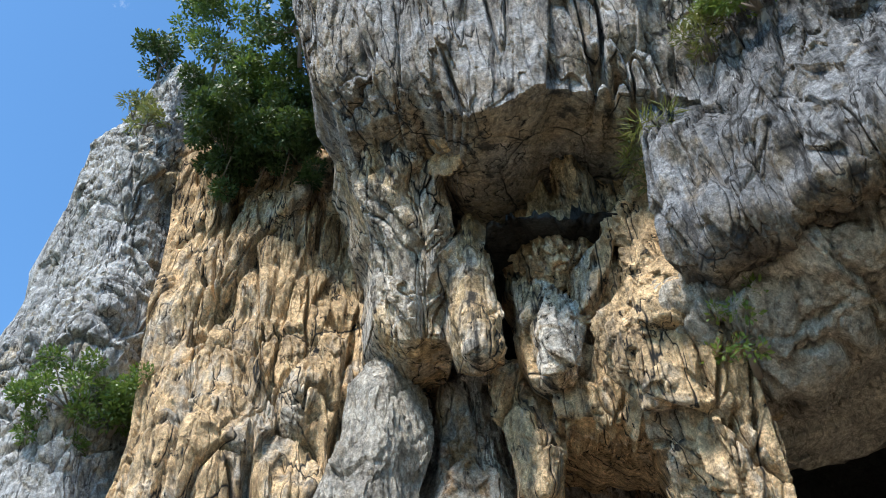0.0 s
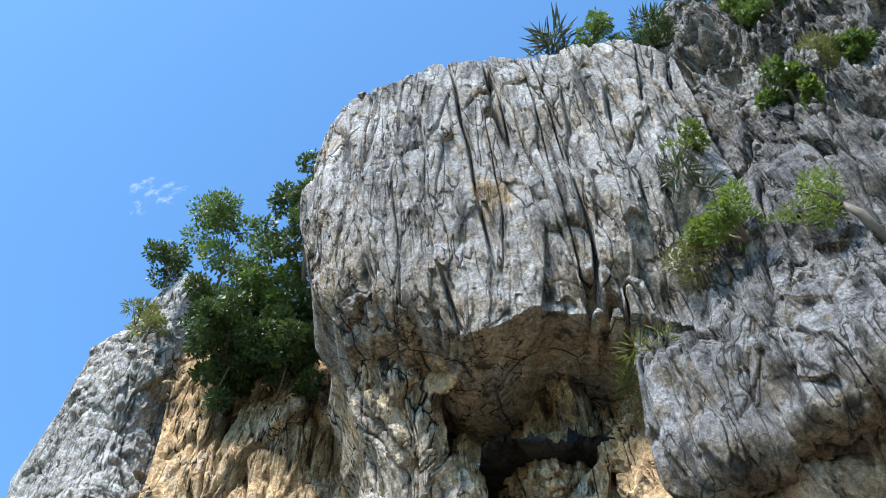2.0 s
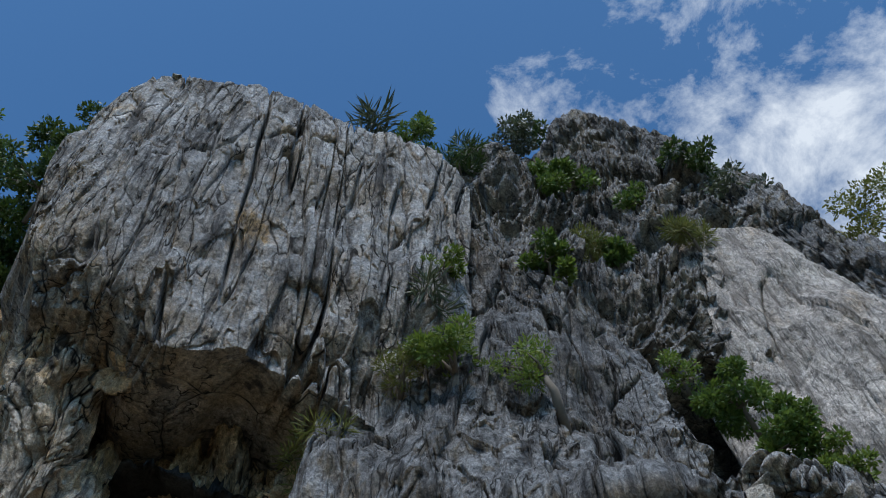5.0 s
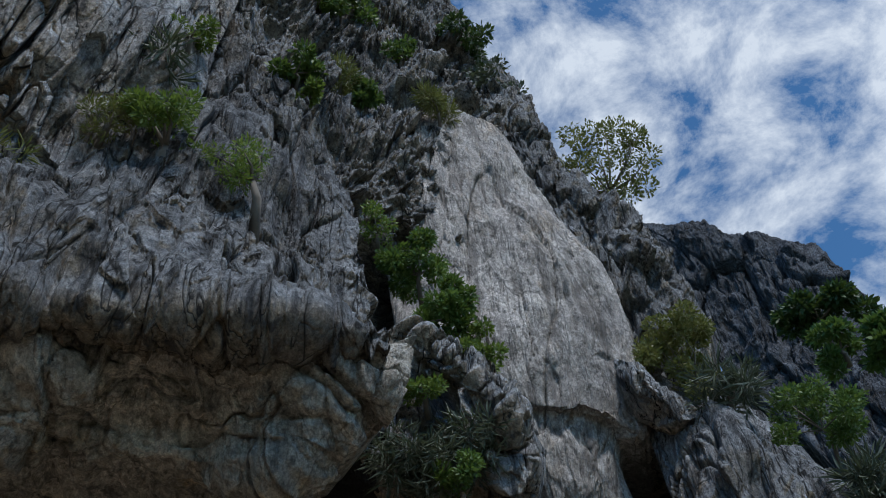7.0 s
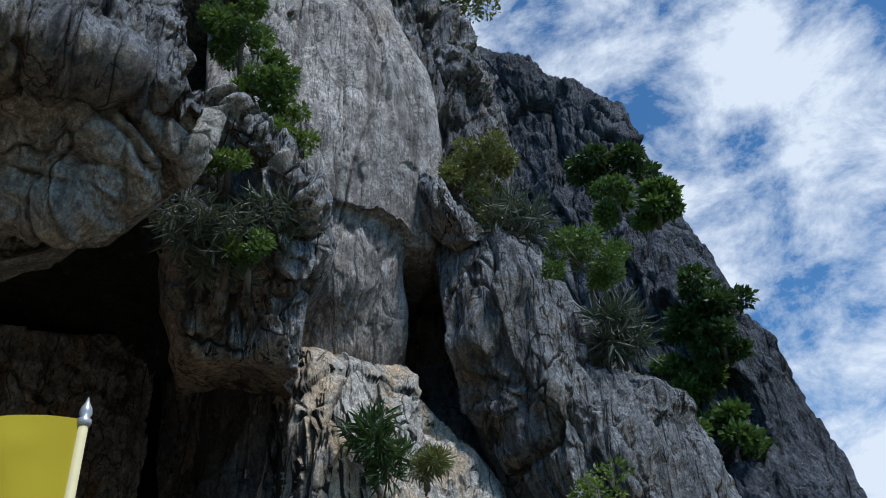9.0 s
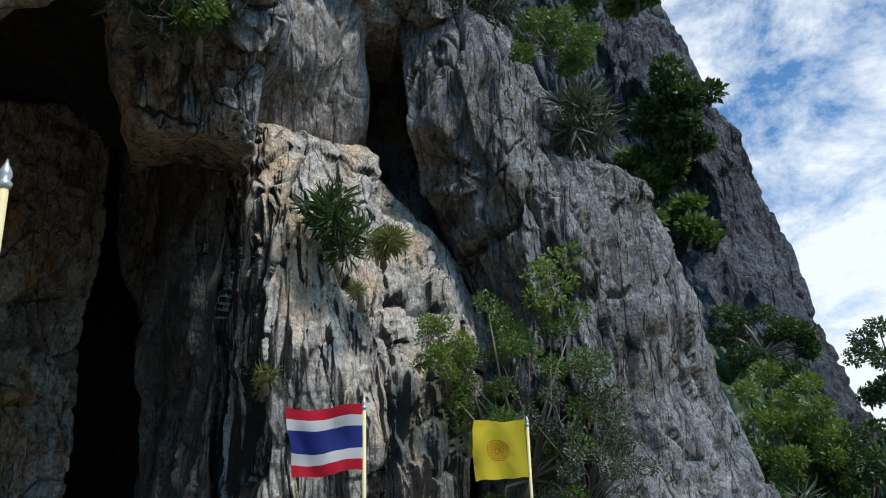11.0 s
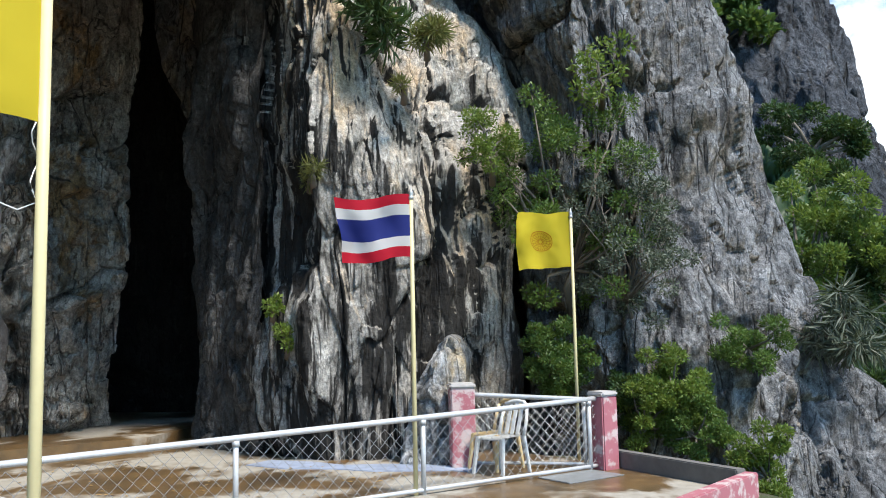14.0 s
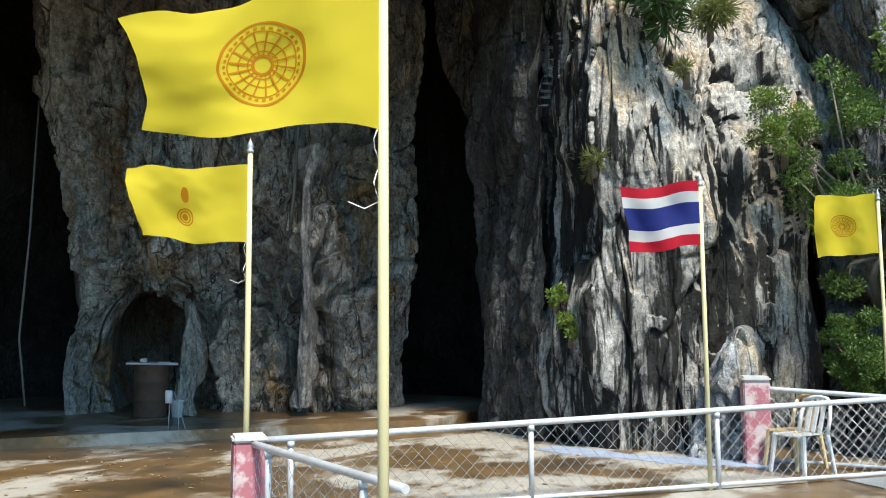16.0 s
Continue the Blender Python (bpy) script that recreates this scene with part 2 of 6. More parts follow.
def leaf_material(name, a, b, glow=0.35):
    k = Net(name)
    var = k.mix(k.island, a, b)
    var = k.mix(k.ramp(k.noise(1.1, 3, 0.5), 0.35, 0.65, 0.0, 0.6), var, tuple(c * 0.6 for c in a))
    k.bsdf.inputs["Transmission Weight"].default_value = 0.0
    k.done(var, 0.5, 0.0, 0.35)
    tr = k.n.new("ShaderNodeBsdfTranslucent")
    k.l.new(k.mix(0.5, var, (0.14, 0.18, 0.02), "ADD"), tr.inputs["Color"])
    mx = k.n.new("ShaderNodeMixShader")
    mx.inputs[0].default_value = glow
    k.l.new(k.bsdf.outputs[0], mx.inputs[1])
    k.l.new(tr.outputs[0], mx.inputs[2])
    k.l.new(mx.outputs[0], k.out.inputs["Surface"])
    return k.mat


LEAF_DARK = leaf_material("dark_leaves", (0.025, 0.06, 0.018), (0.06, 0.11, 0.03), 0.2)
LEAF_MID = leaf_material("green_leaves", (0.055, 0.115, 0.025), (0.13, 0.20, 0.045), 0.3)
LEAF_LIGHT = leaf_material("light_green_leaves", (0.09, 0.155, 0.028), (0.19, 0.25, 0.05), 0.35)
LEAF_DRY = leaf_material("yellowish_leaves", (0.13, 0.15, 0.04), (0.23, 0.22, 0.08), 0.25)
LEAF_GREY = leaf_material("grey_green_blades", (0.06, 0.08, 0.055), (0.16, 0.18, 0.13), 0.12)


def plain(name, color, rough=0.6, metal=0.0, grain=14.0, vary=0.25, relief=0.12, spec=0.4):
    k = Net(name)
    c = k.mix(k.ramp(k.noise(grain, 5, 0.6), 0.3, 0.7, 0.0, vary), color, tuple(x * 0.55 for x in color))
    c = k.mix(k.ramp(k.noise(grain * 0.15, 3, 0.6), 0.4, 0.7, 0.0, vary * 0.7), c, tuple(min(1.0, x * 1.25) for x in color))
    k.bump(k.noise(grain * 5, 4, 0.6), relief, 0.004)
    return k.done(c, rough, metal, spec)


BARK = plain("grey_bark", (0.17, 0.145, 0.12), 0.9, 0, 20, 0.6, 0.6)

# ---- geometry helpers ----
PERM = np.random.RandomState(7).permutation(256)
PERM = np.concatenate([PERM, PERM, PERM]).astype(np.int32)
GRAD = np.random.RandomState(9).normal(size=(256, 3))
GRAD = (GRAD / np.linalg.norm(GRAD, axis=1)[:, None]).astype(np.float32)


def gnoise(p):
    """Gradient noise at an (n, 3) array, about -0.6 to 0.6."""
    p = np.asarray(p, np.float32)
    i = np.floor(p).astype(np.int32)
    f = p - i.astype(np.float32)
    u = f * f * f * (f * (f * 6 - 15) + 10)
    i &= 255
    out = 0.0
    for dx in (0, 1):
        wx = u[:, 0] if dx else 1 - u[:, 0]
        a = PERM[i[:, 0] + dx]
        for dy in (0, 1):
            wy = u[:, 1] if dy else 1 - u[:, 1]
            b = PERM[a + i[:, 1] + dy]
            for dz in (0, 1):
                wz = u[:, 2] if dz else 1 - u[:, 2]
                g = GRAD[PERM[b + i[:, 2] + dz]]
                out = out + wx * wy * wz * ((f[:, 0] - dx) * g[:, 0] + (f[:, 1] - dy) * g[:, 1] + (f[:, 2] - dz) * g[:, 2])
    return out


def fbm(p, octaves=5, gain=0.5, ridged=False):
    total, amp = 0.0, 1.0
    for o in range(octaves):
        n = gnoise(p * 2.03**o + 17.3 * o)
        total = total + amp * ((0.45 - 2 * np.abs(n)) if ridged else 1.6 * n)
        amp *= gain
    return total


def facets(p):
    """Broken facets: distances to the nearest and second nearest of scattered seeds, and the height of the nearest's tilted plane."""
    p = np.asarray(p, np.float32)
    i = np.floor(p).astype(np.int32)
    f1, f2, high = np.full(len(p), 9.0, np.float32), np.full(len(p), 9.0, np.float32), np.zeros(len(p), np.float32)
    for dx in (-1, 0, 1):
        for dy in (-1, 0, 1):
            for dz in (-1, 0, 1):
                cell = i + np.array((dx, dy, dz), np.int32)
                c = cell & 255
                h = PERM[PERM[PERM[c[:, 0]] + c[:, 1]] + c[:, 2]]
                off = p - cell - np.float32(0.5) - np.float32(0.5) * GRAD[h]
                d = np.sqrt((off * off).sum(1))
                g = GRAD[PERM[h + 91]]
                near = d < f1
                f2 = np.where(near, f1, np.minimum(f2, d))
                high = np.where(near, h / np.float32(255) - np.float32(0.5) + np.float32(1.1) * (off * g).sum(1), high)
                f1 = np.where(near, d, f1)
    return f1, f2, high


def mesh_of(name, verts, faces, material, smooth=True):
    """A mesh from an (n, 3) array and quads or triangles in an (m, k) array."""
    me = bpy.data.meshes.new(name)
    verts, faces = np.asarray(verts, np.float32), np.asarray(faces, np.int32)
    me.vertices.add(len(verts))
    me.vertices.foreach_set("co", verts.ravel())
    k = faces.shape[1]
    me.loops.add(faces.size)
    me.loops.foreach_set("vertex_index", faces.ravel())
    me.polygons.add(len(faces))
    me.polygons.foreach_set("loop_start", np.arange(0, faces.size, k, dtype=np.int32))
    me.polygons.foreach_set("use_smooth", np.full(len(faces), smooth))
    me.update(calc_edges=True)
    me.validate()
    if material:
        me.materials.append(material)
    return me


def spline(values, s):
    """Catmull-Rom through the rows of values at the parameters s in 0..1."""
    values = np.asarray(values, float)
    n = len(values)
    t = np.clip(s, 0, 1) * (n - 1)
    i = np.minimum(t.astype(int), n - 2)
    f = (t - i).reshape((-1,) + (1,) * (values.ndim - 1))
    ext = np.concatenate([[2 * values[0] - values[1]], values, [2 * values[-1] - values[-2]]])
    a, b, c, d = ext[i], ext[i + 1], ext[i + 2], ext[i + 3]
    return 0.5 * (2 * b + (c - a) * f + (2 * a - 5 * b + 4 * c - d) * f**2 + (3 * b - a - 3 * c + d) * f**3)


YARD = np.array([2.0, 0.0, 2.0])


def rock(name, cage, material, label, size=(200, 200), bulge=0.35, flute=0.12, block=0.12, fine=0.03, thick=3.0, grain=1.0, steps=0.0, dips=(), seed=0.0, upright=1.0, rim_keep=0.4, cracks=0.14):
    """A mass of rock: a face shaped by a coarse cage, broken up by flutes, joints and blocks, closed behind."""
    nv, nu = size
    cage = np.array(cage, float)
    s = spline(cage, np.linspace(0, 1, nv))
    s = spline(s.transpose(1, 0, 2), np.linspace(0, 1, nu)).transpose(1, 0, 2)
    du, dv = np.gradient(s, axis=1), np.gradient(s, axis=0)
    nrm = np.cross(du, dv)
    nrm /= np.linalg.norm(nrm, axis=2)[..., None] + 1e-9
    turned = ((YARD - s) * nrm).sum(2).mean() < 0
    if turned:
        nrm = -nrm
    p = s.reshape(-1, 3) / grain + seed
    tall = p * (0.9, 0.9, 0.3 * upright)
    warp = np.stack([fbm(tall + 31, 3), fbm(tall + 57, 3), fbm(tall + 83, 3)], 1)
    d = bulge * fbm(p * (0.42, 0.42, 0.3), 4, 0.5)
    q = (p + 0.22 * warp) * (1.5, 1.5, 0.12 * upright)
    ribs = fbm(q, 4, 0.5, True)
    n = np.abs(fbm((p + 0.2 * warp) * (1.1, 1.1, 0.1 * upright) + 40, 3, 0.5))
    d += flute * 0.7 * ribs - cracks * np.exp(-((n / 0.026) ** 2)) * np.clip(0.45 + 2.2 * gnoise(p * 0.5 + 70), 0, 1)
    worn = np.clip(0.5 + 2.0 * gnoise(p * 0.8 + 20), 0, 1)
    f1, f2, high = facets((p + 0.3 * warp) * (0.8, 0.8, 0.36 * upright))
    d += block * 1.5 * high - block * 1.6 * worn * np.exp(-(((f2 - f1) / 0.03) ** 2))
    f1, f2, high = facets((p + 0.15 * warp) * (2.1, 2.1, 1.0 * upright) + 9)
    d += block * 0.8 * high - block * 0.5 * worn * np.exp(-(((f2 - f1) / 0.05) ** 2))
    f1, f2, high = facets((p + 0.06 * warp) * (5.5, 5.5, 2.8 * upright) + 29)
    d += block * 0.36 * high
    if steps:
        w = (p[:, 2] + 0.25 * warp[:, 0] + 0.08 * p[:, 0]) * 2.6
        d -= steps * np.exp(-(((w % 1.0) - 0.5) / 0.1) ** 2) * (0.4 + fbm(p * 1.3 + 5, 2))
    d += fine * 0.9 * fbm(p * (4.2, 4.2, 2.6 * upright), 4, 0.6)
    gv, gu = np.meshgrid(np.linspace(0, 1, nv), np.linspace(0, 1, nu), indexing="ij")
    edge = np.minimum(np.minimum(gu, 1 - gu), np.minimum(gv, 1 - gv)).ravel()
    d *= grain * (rim_keep + (1 - rim_keep) * np.clip(edge / 0.07, 0, 1))
    pos = s.reshape(-1, 3)
    for (x, y, z, rx, rz, depth) in dips:
        away = np.sqrt(((pos[:, :2] - (x, y)) ** 2).sum(1)) / rx
        e = np.sqrt(away**2 + ((pos[:, 2] - z) / rz) ** 2) + 0.35 * warp[:, 1]
        d -= depth / (1 + np.exp((e - 1) * 9))
    front = pos + nrm.reshape(-1, 3) * d[:, None]
    idx = np.arange(nu * nv).reshape(nv, nu)
    quads = np.stack([idx[:-1, :-1], idx[:-1, 1:], idx[1:, 1:], idx[1:, :-1]], -1).reshape(-1, 4)
    # sides and back
    rim = np.concatenate([idx[0, :-1], idx[:-1, -1], idx[-1, :0:-1], idx[:0:-1, 0]])
    mid = pos.mean(0)
    away = mid - YARD
    away[2] = 0
    away /= np.linalg.norm(away)
    verts, faces, last = [front], [quads], rim
    total = len(front)
    for k, (deep, shrink) in enumerate(((0.35, 1.0), (0.75, 0.92), (1.0, 0.7))):
        ring = pos[rim] + away * thick * deep
        ring = mid + away * thick * deep + (ring - mid - away * thick * deep) * shrink
        ring = ring + 0.25 * grain * np.stack([fbm(ring * 0.8 + 3 * c, 3) for c in range(3)], 1)
        verts.append(ring)
        now = np.arange(total, total + len(rim))
        faces.append(np.stack([last, now, np.roll(now, -1), np.roll(last, -1)], -1))
        total += len(rim)
        last = now
    verts.append([mid + away * thick * 1.05])
    faces.append(np.stack([last, np.full(len(last), total), np.full(len(last), total), np.roll(last, -1)], -1))
    verts = np.concatenate(verts)
    tri = faces.pop()[:, [0, 1, 3]]
    me = bpy.data.meshes.new(name)
    quads = np.concatenate(faces)
    if turned:
        quads, tri = quads[:, ::-1], tri[:, ::-1]
    loops = np.concatenate([quads.ravel(), tri.ravel()]).astype(np.int32)
    starts = np.concatenate([np.arange(len(quads)) * 4, quads.size + np.arange(len(tri)) * 3]).astype(np.int32)
    me.vertices.add(len(verts))
    me.vertices.foreach_set("co", verts.astype(np.float32).ravel())
    me.loops.add(len(loops))
    me.loops.foreach_set("vertex_index", loops)
    me.polygons.add(len(starts))
    me.polygons.foreach_set("loop_start", starts)
    me.polygons.foreach_set("use_smooth", np.full(len(starts), True))
    me.update(calc_edges=True)
    me.validate()
    me.materials.append(material)
    ob = new(name, me)
    return tagged(ob, label, "cliff", "", "structure")


def part(name, bm, material, parent=None, label=""):
    """Links a bmesh as one mesh object under a thing or a part."""
    me = bpy.data.meshes.new(name)
    bm.normal_update()
    bm.to_mesh(me)
    bm.free()
    me.materials.append(material)
    ob = new(name, me)
    ob.parent = parent
    if label:
        ob["label"] = label
    return ob


def empty(name, at, label, category, group="", turn=0.0, kind=""):
    ob = new(name)
    ob.matrix_basis = pose(*at, 0, 0, turn)
    return tagged(ob, label, category, group, kind)


def tube(path, radii, sides=8, closed_ends=True):
    """A tapered tube along a path."""
    bm = bmesh.new()
    rings = []
    path = [Vector(p) for p in path]
    if isinstance(radii, (int, float)):
        radii = [radii] * len(path)
    for i, p in enumerate(path):
        d = (path[min(i + 1, len(path) - 1)] - path[max(i - 1, 0)]).normalized()
        q = d.to_track_quat("Z", "Y")
        rings.append([bm.verts.new(p + q @ Vector((math.cos(a) * radii[i], math.sin(a) * radii[i], 0))) for a in (2 * math.pi * k / sides for k in range(sides))])
    for a, b in zip(rings, rings[1:]):
        for k in range(sides):
            f = bm.faces.new((a[k], a[(k + 1) % sides], b[(k + 1) % sides], b[k]))
            f.smooth = True
    if closed_ends:
        bm.faces.new(rings[0][::-1])
        bm.faces.new(rings[-1])
    return bm


def join(*many):
    out = bmesh.new()
    for b in many:
        me = bpy.data.meshes.new("tmp")
        b.to_mesh(me)
        b.free()
        out.from_mesh(me)
        bpy.data.meshes.remove(me)
    return out


def box(x0, y0, z0, x1, y1, z1, bevel=0.008, rough=0.0):
    bm = bmesh.new()
    bmesh.ops.create_cube(bm, size=1)
    for v in bm.verts:
        v.co = Vector((x0 + (v.co.x + 0.5) * (x1 - x0), y0 + (v.co.y + 0.5) * (y1 - y0), z0 + (v.co.z + 0.5) * (z1 - z0)))
    if bevel:
        bmesh.ops.bevel(bm, geom=bm.edges[:], offset=bevel, segments=2, affect="EDGES")
    if rough:
        for v in bm.verts:
            v.co += noise.noise_vector(v.co * 9) * rough
    return bm


# ---- plants ----
def leaves(rng, clumps, spread, count, size, aspect, droop=0.0, upright=0.0):
    """Leaf blades round clump centres; each blade a folded pair of quads."""
    c = clumps[rng.randint(len(clumps), size=count)]
    off = rng.normal(size=(count, 3))
    off *= (spread * rng.uniform(0.2, 1.0, count) ** 0.6 / np.linalg.norm(off, axis=1))[:, None]
    root = c + off * (1, 1, 0.75)
    d = off / np.linalg.norm(off, axis=1)[:, None] + rng.normal(size=(count, 3)) * 0.6 + (0, 0, upright - droop)
    d /= np.linalg.norm(d, axis=1)[:, None]
    side = np.cross(d, rng.normal(size=(count, 3)))
    side /= np.linalg.norm(side, axis=1)[:, None]
    up = np.cross(side, d)
    ln = size * rng.uniform(0.6, 1.3, count)[:, None]
    w = ln * aspect * 0.5
    mid = root + d * ln * 0.5 + up * ln * 0.08
    tip = root + d * ln
    verts = np.stack([root, mid + side * w - up * w * 0.35, tip, mid - side * w - up * w * 0.35], 1).reshape(-1, 3)
    base = np.arange(count)[:, None] * 4
    faces = np.concatenate([base + (0, 1, 2), base + (0, 2, 3)])
    return verts, faces


def plant(name, at, radius, material, label, category="shrub", count=900, size=0.09, aspect=0.45, tall=1.0, stem=0.0, clumps=14, droop=0.0, upright=0.2, lean=(0, 0), seed=0, thick=0.035):
    """A shrub or tree: crooked tapered trunk, limbs to the clumps, and a crown of single leaves. at: where it is rooted."""
    rng = np.random.RandomState(seed)
    root = empty(name, at, label, category, "plants on the cliff")
    centre = np.array([lean[0], lean[1], stem + radius * tall * 0.75])
    pts = rng.normal(size=(clumps, 3))
    pts *= (rng.uniform(0.25, 1.0, clumps) ** 0.5 / np.linalg.norm(pts, axis=1))[:, None]
    pts = centre + pts * (radius * rng.uniform(0.85, 1.25), radius * rng.uniform(0.85, 1.25), radius * 0.9 * tall)
    pts[:, 2] = np.where(rng.uniform(size=clumps) < 0.25, pts[:, 2] - radius * 0.35, pts[:, 2])
    spread = radius * (1.1 / clumps ** 0.45)
    if aspect > 0.25:
        count, size = int(count * 2.0), size * 0.66
    v, f = leaves(rng, pts, spread, count, size, aspect, droop, upright)
    crown = new("crown", mesh_of("crown", v, f, material, False))
    crown.parent = root
    # trunk and limbs
    fork = Vector((centre[0] * 0.5 + rng.normal() * 0.05, centre[1] * 0.5, max(stem, radius * 0.3)))
    bend = Vector((rng.normal() * 0.08 * radius, rng.normal() * 0.08 * radius, fork.z * 0.5)) + Vector((fork.x * 0.4, fork.y * 0.4, 0))
    into = Vector((at[0] - YARD[0], at[1] - YARD[1], 0)).normalized() * (0.15 + 0.45 * radius)
    part("trunk", tube([(into.x, into.y, -0.12 - 0.12 * radius), bend, fork], [thick * 1.5, thick * 1.1, thick * 0.8], 7), BARK, root)
    limbs = []
    for c in pts[: max(5, clumps // 2)]:
        m = (fork + Vector(c)) / 2 + Vector(rng.normal(size=3) * radius * 0.08)
        limbs.append(tube([fork, m, Vector(c)], [thick * 0.6, thick * 0.4, thick * 0.12], 5))
    part("branchwork", join(*limbs), BARK, root)
    return root

